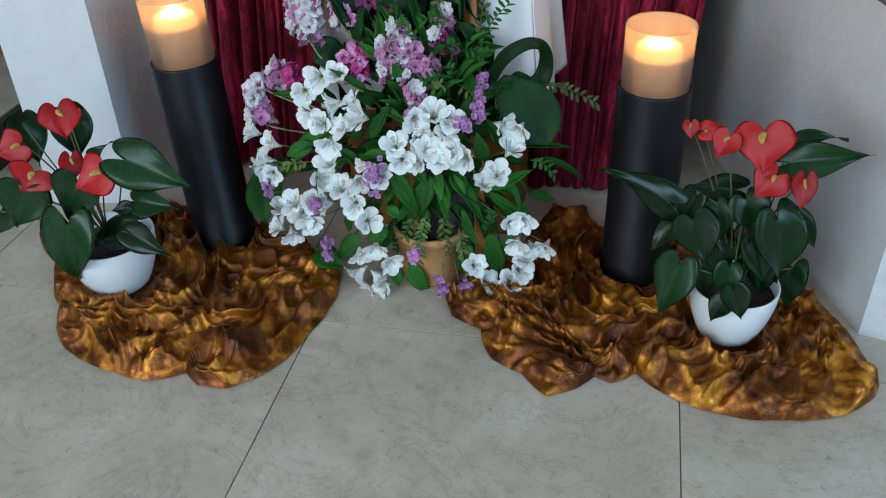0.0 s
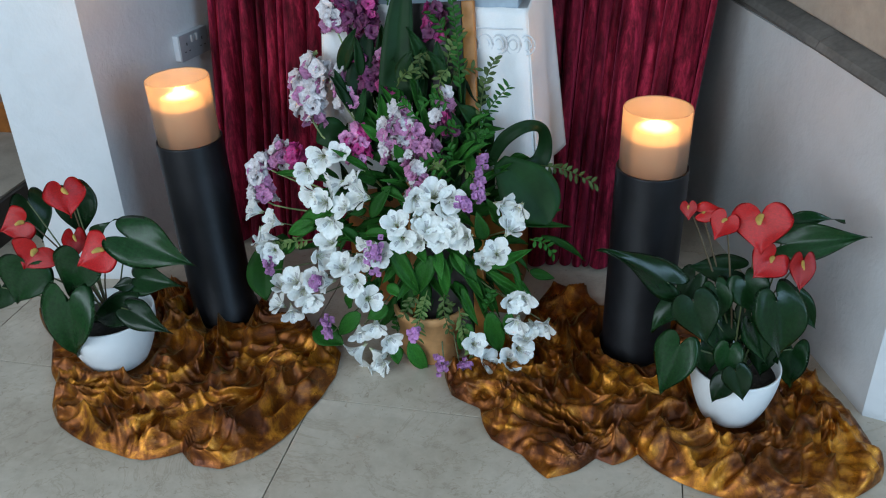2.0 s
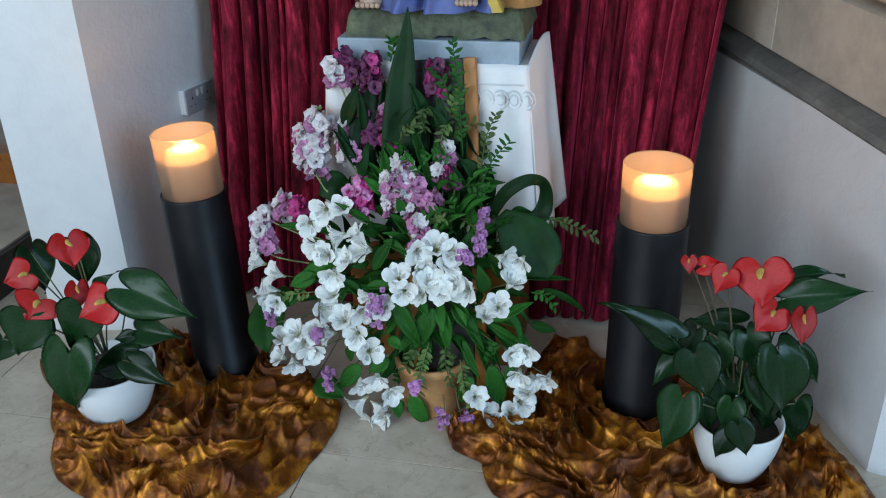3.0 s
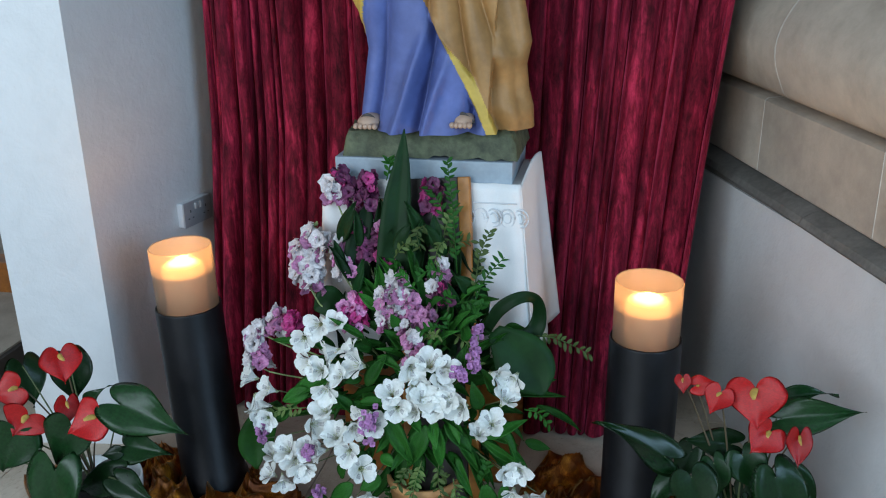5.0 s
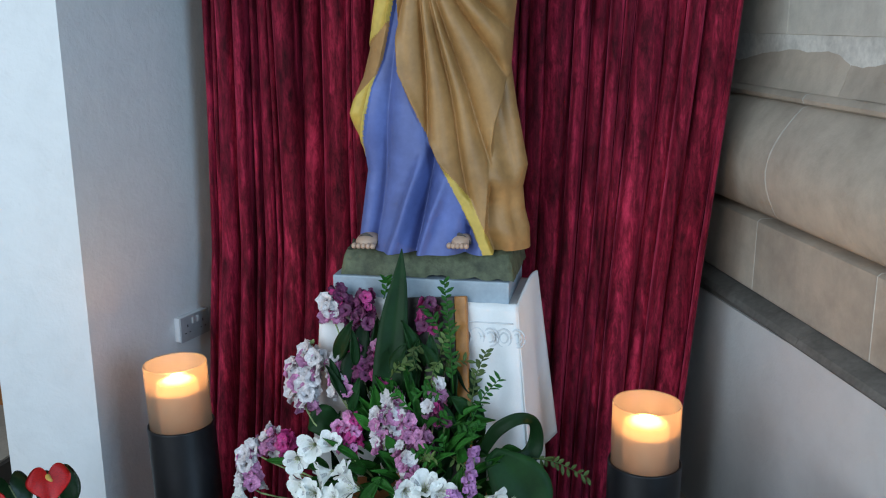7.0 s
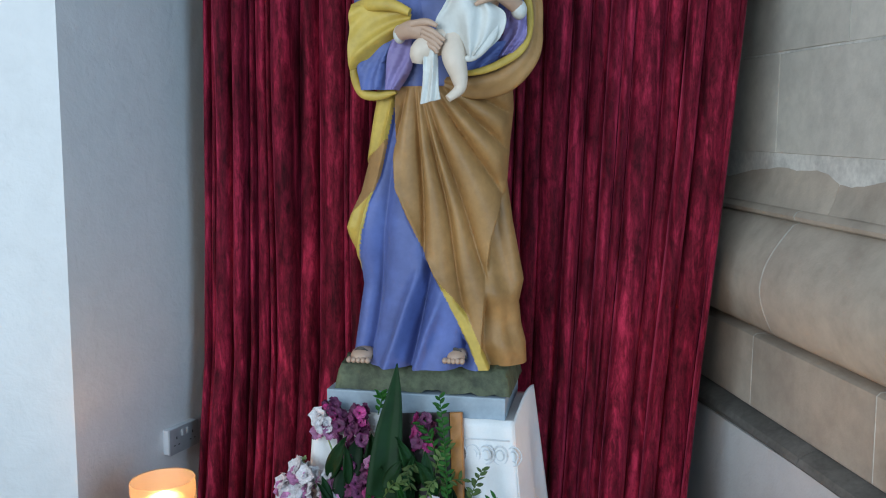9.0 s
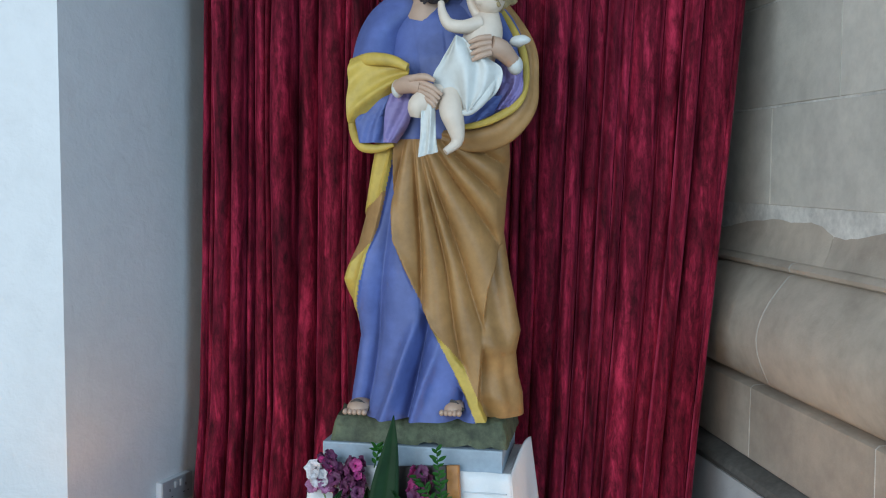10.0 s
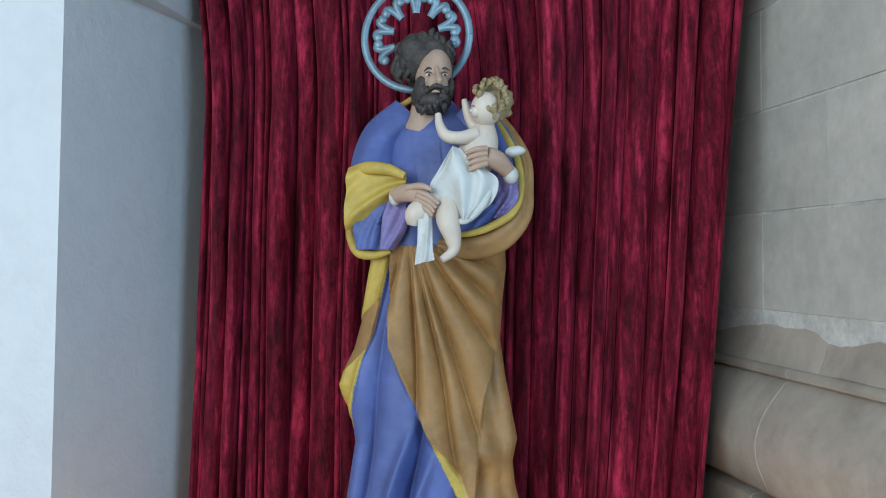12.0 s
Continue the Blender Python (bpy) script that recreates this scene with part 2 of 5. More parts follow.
def crushed_gold(nt, bsdf):
    """Gold-brown velvet: the crushed pile's shine is put into the colour in streaks, the upright pile stays brown."""
    v = coords(nt)
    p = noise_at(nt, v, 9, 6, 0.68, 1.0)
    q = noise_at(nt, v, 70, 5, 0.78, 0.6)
    # painted highlights: the bright gold stop stands for nap catching the light
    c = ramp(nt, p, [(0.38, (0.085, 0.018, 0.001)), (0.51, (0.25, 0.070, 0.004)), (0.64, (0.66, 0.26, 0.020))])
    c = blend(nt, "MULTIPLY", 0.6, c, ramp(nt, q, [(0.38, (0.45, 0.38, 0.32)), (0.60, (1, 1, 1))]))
    nt.links.new(c, bsdf.inputs["Base Color"])
    bsdf.inputs["Metallic"].default_value = 0.6
    r = put(nt, "ShaderNodeMapRange", **{"From Min": 0.35, "From Max": 0.65, "To Min": 0.46, "To Max": 0.25})
    nt.links.new(q, r.inputs["Value"])
    nt.links.new(r.outputs["Result"], bsdf.inputs["Roughness"])
    bsdf.inputs["Sheen Weight"].default_value = 0.25
    bsdf.inputs["Sheen Roughness"].default_value = 0.3
    bsdf.inputs["Sheen Tint"].default_value = (1, 0.68, 0.22, 1)
    bump(nt, bsdf, q, 0.35, 0.004)


def petal_white(nt, bsdf):
    v = coords(nt)
    p = noise_at(nt, v, 14, 3, 0.6)
    c = ramp(nt, p, [(0.3, (0.86, 0.87, 0.83)), (0.6, (0.96, 0.96, 0.93))])
    streak = noise_at(nt, coords(nt, (9, 9, 3)), 1.0, 3, 0.6)
    c = blend(nt, "MULTIPLY", 0.5, c, ramp(nt, streak, [(0.32, (0.84, 0.86, 0.78)), (0.55, (1, 1, 1))]))
    nt.links.new(c, bsdf.inputs["Base Color"])
    bsdf.inputs["Roughness"].default_value = 0.5
    bsdf.inputs["Subsurface Weight"].default_value = 0.0
    tr = nt.nodes.new("ShaderNodeBsdfTranslucent")
    nt.links.new(c, tr.inputs["Color"])
    mx = put(nt, "ShaderNodeMixShader", Fac=0.28)
    nt.links.new(bsdf.outputs["BSDF"], mx.inputs[1])
    nt.links.new(tr.outputs["BSDF"], mx.inputs[2])
    nt.links.new(mx.outputs["Shader"], nt.nodes["Material Output"].inputs["Surface"])


def leaf_green(colour, gloss):
    def build(nt, bsdf):
        v = coords(nt)
        info = nt.nodes.new("ShaderNodeObjectInfo")
        p = noise_at(nt, v, 18, 4, 0.6)
        c = ramp(nt, p, [(0.3, tuple(k * 0.65 for k in colour)), (0.7, tuple(k * 1.25 for k in colour))])
        hsv = nt.nodes.new("ShaderNodeHueSaturation")
        mr = put(nt, "ShaderNodeMapRange", **{"To Min": 0.6, "To Max": 1.45})
        nt.links.new(info.outputs["Random"], mr.inputs["Value"])
        nt.links.new(mr.outputs["Result"], hsv.inputs["Value"])
        nt.links.new(c, hsv.inputs["Color"])
        nt.links.new(hsv.outputs["Color"], bsdf.inputs["Base Color"])
        bsdf.inputs["Roughness"].default_value = gloss
        bsdf.inputs["Specular IOR Level"].default_value = 0.28 if gloss < 0.4 else 0.15
        bump(nt, bsdf, noise_at(nt, v, 130, 2, 0.5), 0.12, 0.002)
        tr = nt.nodes.new("ShaderNodeBsdfTranslucent")
        nt.links.new(hsv.outputs["Color"], tr.inputs["Color"])
        mx = put(nt, "ShaderNodeMixShader", Fac=0.12)
        nt.links.new(bsdf.outputs["BSDF"], mx.inputs[1])
        nt.links.new(tr.outputs["BSDF"], mx.inputs[2])
        nt.links.new(mx.outputs["Shader"], nt.nodes["Material Output"].inputs["Surface"])
    return build


def frosted(nt, bsdf):
    """Frosted glass: mostly scatters the candle light through, a little stays clear."""
    out = nt.nodes["Material Output"]
    bsdf.inputs["Base Color"].default_value = (0.50, 0.48, 0.47, 1)
    bsdf.inputs["Roughness"].default_value = 0.3
    bump(nt, bsdf, noise_at(nt, coords(nt), 240, 2, 0.5), 0.1, 0.001)
    tr = nt.nodes.new("ShaderNodeBsdfTranslucent")
    tr.inputs["Color"].default_value = (0.78, 0.70, 0.60, 1)
    rf = nt.nodes.new("ShaderNodeBsdfRefraction")
    rf.inputs["Color"].default_value = (0.97, 0.90, 0.80, 1)
    rf.inputs["Roughness"].default_value, rf.inputs["IOR"].default_value = 0.5, 1.25
    cl = nt.nodes.new("ShaderNodeBsdfTransparent")
    cl.inputs["Color"].default_value = (0.98, 0.86, 0.70, 1)
    shader = bsdf.outputs["BSDF"]
    for other, share in ((tr, 0.38), (rf, 0.35), (cl, 0.64)):
        mx = put(nt, "ShaderNodeMixShader", Fac=share)
        nt.links.new(shader, mx.inputs[1])
        nt.links.new(other.outputs["BSDF"], mx.inputs[2])
        shader = mx.outputs["Shader"]
    nt.links.new(shader, out.inputs["Surface"])


def glow(colour, strength):
    def build(nt, bsdf):
        bsdf.inputs["Base Color"].default_value = (*colour, 1)
        bsdf.inputs["Emission Color"].default_value = (*colour, 1)
        bsdf.inputs["Emission Strength"].default_value = strength
    return build


M_MARBLE = mat("polished_limestone", marble)
M_GROUT = simple("grout", (0.26, 0.235, 0.195), 0.9)
M_WHITE = mat("white_plaster", plaster((0.645, 0.65, 0.65)))
M_STONE = mat("sandstone", stone)
M_ASHLAR = mat("pale_ashlar", lambda nt, bsdf: stone(nt, bsdf, ((0.50, 0.475, 0.42), (0.58, 0.55, 0.485), (0.65, 0.61, 0.53))))
M_SLATE = simple("grey_stone", (0.17, 0.165, 0.15), 0.7, vary=0.25, scale=9, relief=0.4, depth=0.004)
M_MORTAR = simple("mortar", (0.74, 0.72, 0.66), 0.9, vary=0.2)
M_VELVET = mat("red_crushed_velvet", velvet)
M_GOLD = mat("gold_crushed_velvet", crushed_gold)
M_BLACK = simple("black_paint", (0.008, 0.008, 0.010), 0.40, spec=0.3, vary=0.3, scale=12, relief=0.05)
M_GLASS = mat("frosted_glass", frosted)
M_WAX = simple("wax", (0.70, 0.70, 0.71), 0.5, vary=0.05, through=0.35)
M_LIT_WAX = mat("lit_wax", glow((1.0, 0.58, 0.24), 1.25))
M_FLAME = mat("candle_light", glow((1.0, 0.66, 0.28), 11.0))
M_POT = simple("glazed_white", (0.80, 0.81, 0.80), 0.28, vary=0.03, relief=0.02)
M_SOIL = simple("soil", (0.03, 0.02, 0.012), 0.95, vary=0.5, fine=120, relief=0.8, depth=0.006)
M_LEAF_DARK = mat("anthurium_leaf", leaf_green((0.008, 0.033, 0.009), 0.24))
M_LEAF = mat("flower_leaf", leaf_green((0.022, 0.105, 0.014), 0.5))
M_LEAF_PALE = mat("ruscus_leaf", leaf_green((0.10, 0.15, 0.045), 0.5))
M_LEAF_BLACK = mat("aspidistra_leaf", leaf_green((0.008, 0.034, 0.008), 0.5))
M_STEM = simple("stem", (0.10, 0.13, 0.05), 0.5)
M_STEM_RED = simple("flower_stem", (0.10, 0.07, 0.035), 0.45)
M_SPATHE = simple("red_spathe", (0.42, 0.007, 0.008), 0.27, spec=0.35, vary=0.2, scale=22, fine=110, relief=0.25, depth=0.003, rand=0.28)
M_SPADIX = simple("yellow_spadix", (0.70, 0.46, 0.10), 0.55, vary=0.2, fine=400, relief=0.5)
M_PETAL = mat("white_petal", petal_white)
M_PINK = simple("pink_petal", (0.70, 0.28, 0.50), 0.55, vary=0.3, scale=40, fine=160, through=0.25, rand=0.25)
M_MAGENTA = simple("magenta_petal", (0.62, 0.06, 0.27), 0.55, vary=0.3, scale=40, fine=160, through=0.25, rand=0.2)
M_PLUM = simple("plum_petal", (0.20, 0.04, 0.12), 0.6, vary=0.35, scale=40, fine=160, through=0.2, rand=0.3)
M_LILAC = simple("lilac_petal", (0.60, 0.27, 0.56), 0.6, vary=0.25, scale=60, fine=200, through=0.25, rand=0.2)
M_THROAT = simple("green_throat", (0.68, 0.72, 0.46), 0.55, vary=0.25, scale=60, through=0.25)
M_FRECKLE = simple("freckled_petal", (0.84, 0.80, 0.76), 0.55, vary=0.35, scale=16, fine=40, relief=0.0, through=0.25)
M_BLUSH = simple("blush_petal", (0.86, 0.78, 0.78), 0.55, vary=0.2, scale=40, fine=160, through=0.25)
M_BUD = simple("green_bud", (0.28, 0.36, 0.14), 0.55, vary=0.3, scale=50)
M_LINEN = simple("white_linen", (0.76, 0.76, 0.75), 0.85, vary=0.05, fine=300, relief=0.25)
M_STITCH = simple("white_embroidery", (0.66, 0.68, 0.70), 0.8, vary=0.1, fine=400, relief=0.4)
M_BOARD = simple("blue_grey_paint", (0.30, 0.36, 0.41), 0.55, vary=0.12, scale=8)
M_WOOD = simple("orange_wood", (0.30, 0.098, 0.014), 0.42, vary=0.25, scale=14)
# brighter copy of the orange wood, with the candle light in its colour
M_WOOD_LIT_EDGE = simple("candle_lit_edge_wood", (0.46, 0.17, 0.020), 0.42, vary=0.2, scale=14)
M_TERRACOTTA = simple("terracotta", (0.58, 0.29, 0.11), 0.7, vary=0.15)
M_PLATE = simple("steel_plate", (0.40, 0.42, 0.44), 0.38, 0.4, vary=0.06, relief=0.03)
M_PLATE_EDGE = simple("pale_plastic", (0.62, 0.64, 0.66), 0.5, vary=0.04)
M_RISER = simple("dark_stained_wood", (0.022, 0.014, 0.011), 0.5, vary=0.3)
M_CARPET = simple("beige_carpet", (0.36, 0.30, 0.24), 0.95, vary=0.15, fine=220, relief=0.5)
M_DARK = simple("dark_recess", (0.02, 0.02, 0.02), 0.7)
M_PLASTIC = simple("grey_plastic", (0.42, 0.42, 0.42), 0.4)
# painted plaster of the statue
M_S_BLUE = simple("statue_blue", (0.095, 0.130, 0.34), 0.55, vary=0.14, scale=10, fine=50, relief=0.08)
M_S_BROWN = simple("statue_brown", (0.37, 0.195, 0.066), 0.55, vary=0.16, scale=9, fine=50, relief=0.08)
M_S_YELLOW = simple("statue_yellow", (0.56, 0.38, 0.07), 0.55, vary=0.12, scale=12, relief=0.08)
M_S_PURPLE = simple("statue_purple", (0.25, 0.20, 0.43), 0.55, vary=0.12, relief=0.08)
M_S_SKIN = simple("statue_skin", (0.50, 0.33, 0.235), 0.5, vary=0.08, relief=0.05)
M_S_CHILD = simple("statue_pale_skin", (0.68, 0.56, 0.45), 0.5, vary=0.06, relief=0.05)
M_S_WHITE = simple("statue_white", (0.62, 0.62, 0.58), 0.6, vary=0.08, relief=0.05)
M_S_HAIR = simple("statue_dark_hair", (0.065, 0.052, 0.045), 0.6, vary=0.3, scale=40, fine=120, relief=0.6, depth=0.006)
M_S_BLOND = simple("statue_blond_hair", (0.42, 0.31, 0.15), 0.6, vary=0.3, scale=50, fine=140, relief=0.6, depth=0.006)
M_S_GREEN = simple("statue_green_rock", (0.105, 0.12, 0.065), 0.7, vary=0.4, scale=14, fine=70, relief=0.5, depth=0.006)
M_S_HALO = simple("statue_silver_blue", (0.20, 0.30, 0.36), 0.4, 0.35, vary=0.2, relief=0.1)
STATUE_MATS = [M_S_BLUE, M_S_BROWN, M_S_YELLOW, M_S_PURPLE, M_S_SKIN, M_S_CHILD, M_S_WHITE, M_S_HAIR, M_S_BLOND, M_S_GREEN, M_S_HALO]
BLUE, BROWN, YELLOW, PURPLE, SKIN, CHILD, WHITE, HAIR, BLOND, GREEN, HALO = range(11)

# ---- setting ----
def wall(name, pts, z0, z1, material, label):
    bm = bmesh.new()
    prism(bm, pts, z0, z1)
    bmesh.ops.recalc_face_normals(bm, faces=bm.faces)
    return tagged(part(name, bm, material, smooth=False), label, "wall", kind="structure")


# the church around: closed on all sides, with window openings behind the camera and at its side
H = 5.0
bm = bmesh.new()
box(bm, (-5.6, -3.8, -0.12), (4.2, 4.6, -0.006))
floor = tagged(part("floor", bm, M_GROUT, smooth=False), "pale polished limestone floor tiles with thin dark joints", "floor", kind="structure")
bm = bmesh.new()
box(bm, (-5.6, -3.8, H), (4.2, 4.6, H + 0.2))
tagged(part("ceiling", bm, M_WHITE, smooth=False), "plain white plaster ceiling of the church", "ceiling", kind="structure")
wall("wall_west", [(-5.8, -3.8), (-5.6, -3.8), (-5.6, 4.6), (-5.8, 4.6)], 0, H, M_WHITE, "plain white plaster side wall of the church")
bm = bmesh.new()
for y0, y1, z0, z1 in ((-3.8, -3.5, 0, H), (-3.5, -1.3, 0, 1.3), (-3.5, -1.3, 3.9, H), (-1.3, 4.6, 0, H)):
    box(bm, (4.2, y0, z0), (4.4, y1, z1))
tagged(part("wall_east", bm, M_WHITE, smooth=False), "white plaster side wall with a tall window opening", "wall", kind="structure")
wall("wall_north", [(-5.6, 4.6), (4.2, 4.6), (4.2, 4.8), (-5.6, 4.8)], 0, H, M_WHITE, "plain white plaster end wall of the church")
bm = bmesh.new()
for x0, x1, z0, z1 in ((-5.6, -5.0, 0, H), (-5.0, -0.6, 0, 0.9), (-5.0, -0.6, 4.3, H), (-0.6, 4.2, 0, H)):
    box(bm, (x0, -4.1, z0), (x1, -3.8, z1))
tagged(part("wall_south", bm, M_WHITE, smooth=False), "white plaster wall with a wide window opening", "wall", kind="structure")

# white pier with its flank to the niche
wall("wall_pier", [(-1.531, 2.2), (-1.351, 3.1), (-1.84, 3.1), (-1.82, 2.157)], 0, H, M_WHITE, "white painted plaster pier beside the niche")
wall("wall_niche", [(-1.6, 3.1), (0.3, 3.1), (0.3, 3.3), (-1.6, 3.3)], 0, H, M_WHITE, "white plaster back of the niche behind the curtain")

bm = bmesh.new()
prism(bm, [(-1.6, 2.2), (0.55, 2.2), (0.22, 3.1), (-1.6, 3.1)], 2.9, 3.1)
bmesh.ops.recalc_face_normals(bm, faces=bm.faces)
tagged(part("niche_ceiling", bm, M_WHITE, smooth=False), "white plaster soffit over the niche", "ceiling", kind="structure")
wall("wall_impost", [(-1.525, 2.204), (-1.43, 2.204), (-1.40, 2.55), (-1.37, 3.095), (-1.41, 3.095)], 2.58, 2.898, M_WHITE, "white plaster impost over the splayed side of the niche")

# right side: white dado, then a stone base with mouldings
ALONG, OUT, CORNER = Vector((-0.3337, 0.9427)), Vector((-0.9427, -0.3337)), Vector((0.655, 1.9))


def beside(s, u):
    p = CORNER + ALONG * s + OUT * u
    return (p.x, p.y)


wall("wall_dado", [beside(0, 0), beside(1.42, 0), beside(1.42, -0.6), (2.4, 3.0), (2.4, 1.40)], 0, 0.790, M_WHITE, "white painted plaster dado under the stone base")
stone_wall = wall("wall_stone", [beside(-0.05, -0.1245), beside(1.42, -0.1245), beside(1.42, -0.6), (2.4, 3.1), (2.4, 2.06)], 0.797, H, M_MORTAR, "mortar bed behind weathered sandstone blocks")


def stone_run(name, profile, s0, s1, material=None, gap=0.0012, wear=0.003):
    """One block of a course: the profile (out, height) drawn along the wall from s0 to s1, a little uneven."""
    bm = bmesh.new()
    n = max(3, int((s1 - s0) / 0.05))
    rows = []
    for i in range(n + 1):
        s = s0 + gap + (s1 - s0 - 2 * gap) * i / n
        row = []
        for u, z in profile:
            k = wear * noise.noise(Vector((s * 6, z * 6, 3.1 + u)))
            row.append((*beside(s, u + k), z + 0.4 * k + 0.03 * (s - 0.7)))
        row.append((*beside(s, -0.16), profile[-1][1] + 0.03 * (s - 0.7)))
        row.insert(0, (*beside(s, -0.16), profile[0][1] + 0.03 * (s - 0.7)))
        rows.append(row)
    sheet(bm, rows)
    for row in (rows[0], rows[-1]):
        bm.faces.new([bm.verts.new(p) for p in row])
    bmesh.ops.recalc_face_normals(bm, faces=bm.faces)
    ob = part(name, bm, material or M_STONE, stone_wall)
    ob.data.set_sharp_from_angle(angle=radians(40))
    return ob


sill = [(-0.006, 0.765), (-0.006, 0.797), (0.003, 0.797), (0.010, 0.806), (0.002, 0.824), (-0.038, 0.842), (-0.06, 0.846)]
for a, b in ((-0.04, 0.52), (0.52, 1.4)):
    stone_run("sill_stone", sill, a, b, M_SLATE)
course = [(-0.050, 0.846), (-0.044, 0.852), (-0.044, 1.066), (-0.054, 1.074), (-0.105, 1.076)]
for a, b in ((-0.04, 0.28), (0.28, 0.88), (0.88, 1.4)):
    stone_run("stone_block", course, a, b, gap=0.003)
roll = [(-0.105, 1.076), (-0.105, 1.100), (-0.03, 1.104), (-0.012, 1.120)]
roll += [(-0.012 + 0.050 * math.sin(math.pi * k / 12) - 0.055 * (k / 12) ** 2, 1.122 + 0.30 * k / 12) for k in range(1, 13)]
roll += [(-0.085, 1.427), (-0.070, 1.435), (-0.066, 1.446), (-0.075, 1.458), (-0.09, 1.462)]
for a, b in ((-0.04, 0.10), (0.10, 0.72), (0.72, 1.4)):
    stone_run("moulded_stone", roll, a, b, gap=0.004)
for at, profile in ((0.28, course), (0.88, course), (0.10, roll), (0.72, roll)):
    stone_run("mortar_joint", [(u - 0.0015, z) for u, z in profile], at - 0.005, at + 0.005, M_MORTAR, gap=0.0)
hollow = [(-0.092, 1.462)] + [(-0.128 + 0.036 * (1 - math.sin(math.pi / 2 * k / 6)), 1.462 + 0.14 * k / 6) for k in range(1, 7)] + [(-0.131, 1.612)]
for a, b in ((-0.04, 0.60), (0.60, 1.4)):
    stone_run("hollow_stone", hollow, a, b, wear=0.012)
for k, (z0, z1, cuts) in enumerate(((1.614, 1.915, (-0.04, 0.13, 0.93, 1.4)), (1.915, 2.23, (-0.04, 0.585, 1.4)), (2.23, 2.55, (-0.04, 0.12, 0.93, 1.4)), (2.55, 2.87, (-0.04, 0.58, 1.4)), (2.87, 3.2, (-0.04, 0.9, 1.4)))):
    for a, b in zip(cuts, cuts[1:]):
        stone_run("stone_block", [(-0.127, z0 + 0.002), (-0.121, z0 + 0.005), (-0.121, z1 - 0.005), (-0.127, z1 - 0.002)], a, b, M_ASHLAR, gap=0.003)

# what stands beyond the pier: a carpeted platform with a dark riser and a low wooden board
bm = bmesh.new()
prism(bm, [(-5.5, 0.6), (-2.11, 0.6), (-2.16, 4.55), (-5.5, 4.55)], 0.0, 0.148)
bmesh.ops.recalc_face_normals(bm, faces=bm.faces)
platform = tagged(part("platform", bm, M_RISER, smooth=False), "dark stained wooden platform beyond the pier", "platform", kind="structure")
bm = bmesh.new()
prism(bm, [(-5.5, 0.6), (-2.13, 0.6), (-2.18, 4.55), (-5.5, 4.55)], 0.148, 0.156)
bmesh.ops.recalc_face_normals(bm, faces=bm.faces)
part("carpet", bm, M_CARPET, platform, "beige carpet on the platform", False)
bm = bmesh.new()
box(bm, (-5.4, 2.95, 0.156), (-2.19, 3.01, 0.27), 0.004)
box(bm, (-5.4, 2.93, 0.27), (-2.19, 3.03, 0.30), 0.004)
tagged(part("wooden_kerb", bm, M_WOOD, smooth=False), "low orange-brown wooden board on the carpeted platform", "board")

# floor tiles, two rows with staggered joints
tile_bm = bmesh.new()
box(tile_bm, (0, 0, -0.006), (0.954, 0.954, 0.0), 0.0012)
first_tile = None
T = 0.957
for row in range(-6, 4):
    x_start = -0.755 if row % 2 else -0.863
    for col in range(-6, 6):
        x, y = x_start + col * T + 0.0015, 1.72 + row * T + 0.0015
        if x + T < -5.6 or x > 4.2 or y + T < -3.8 or y > 4.6:
            continue
        if first_tile is None:
            first_tile = part("tile", tile_bm, M_MARBLE, floor, smooth=False)
            first_tile.matrix_basis = Matrix.Translation((x, y, 0))
        else:
            same_mesh("tile", first_tile, Matrix.Translation((x, y, 0)), floor)

# ---- curtain, plinth, candles ----
def curtain(x0, x1, seed, right_slant, left_slant, label):
    """A hanging velvet curtain in full round pleats with narrow dark gaps, a little gathered towards the floor."""
    rnd = random.Random(seed)
    width = x1 - x0
    knots = [0.0]
    while knots[-1] < width - 0.02:
        knots.append(knots[-1] + rnd.choice((0.020, 0.026, 0.034, 0.045, 0.060, 0.085)) * rnd.uniform(0.85, 1.15))
    knots = [k * width / knots[-1] for k in knots]
    n = len(knots) - 1
    amps = [min(rnd.uniform(0.045, 0.11), 1.7 * (knots[k + 1] - knots[k]) + 0.015) for k in range(n)]
    lean = [rnd.uniform(-0.20, 0.20) for _ in range(n)]
    per, nz, top = 16, 80, 2.85
    bm = bmesh.new()
    rows = []
    for j in range(nz + 1):
        z = 0.012 + top * j / nz
        flare = 0.045 * min(1.0, max(0.0, (z - 2.25) / 0.4)) ** 1.6
        lx = x0 + left_slant * (z - 1.0) - flare
        rx = x1 + right_slant * (z - 1.0)
        row = []
        for k in range(n):
            w = knots[k + 1] - knots[k]
            deep = amps[k] * (0.80 + 0.45 * noise.noise(Vector((k * 3.3, z * 0.8, seed))))
            pinch = 1 + 0.25 * noise.noise(Vector((k * 5.1, z * 1.3, seed + 2)))
            for i in range(per + (k == n - 1)):
                t = i / per
                bulge = math.sin(math.pi * t)
                s = knots[k] + w * (t + 0.13 * math.sin(2 * math.pi * t) * -1 * pinch + lean[k] * bulge)
                s += 0.010 * noise.noise(Vector((knots[k] * 6, z * 1.1, seed + 9)))
                d = 0.04 - deep * bulge ** 0.75
                d += 0.005 * noise.noise(Vector((s * 24, z * 3.2, seed + 5))) + 0.012 * noise.noise(Vector((s * 4, z * 0.7, seed + 6)))
                y = 2.64 - 0.13 * max(0, 1 - z / 0.95) + d
                row.append((lx + (rx - lx) * min(1.0, max(0.0, s / width)), y, z + 0.012 * noise.noise(Vector((s * 5, 0.3, seed))) * (1 - j / nz)))
        rows.append(row)
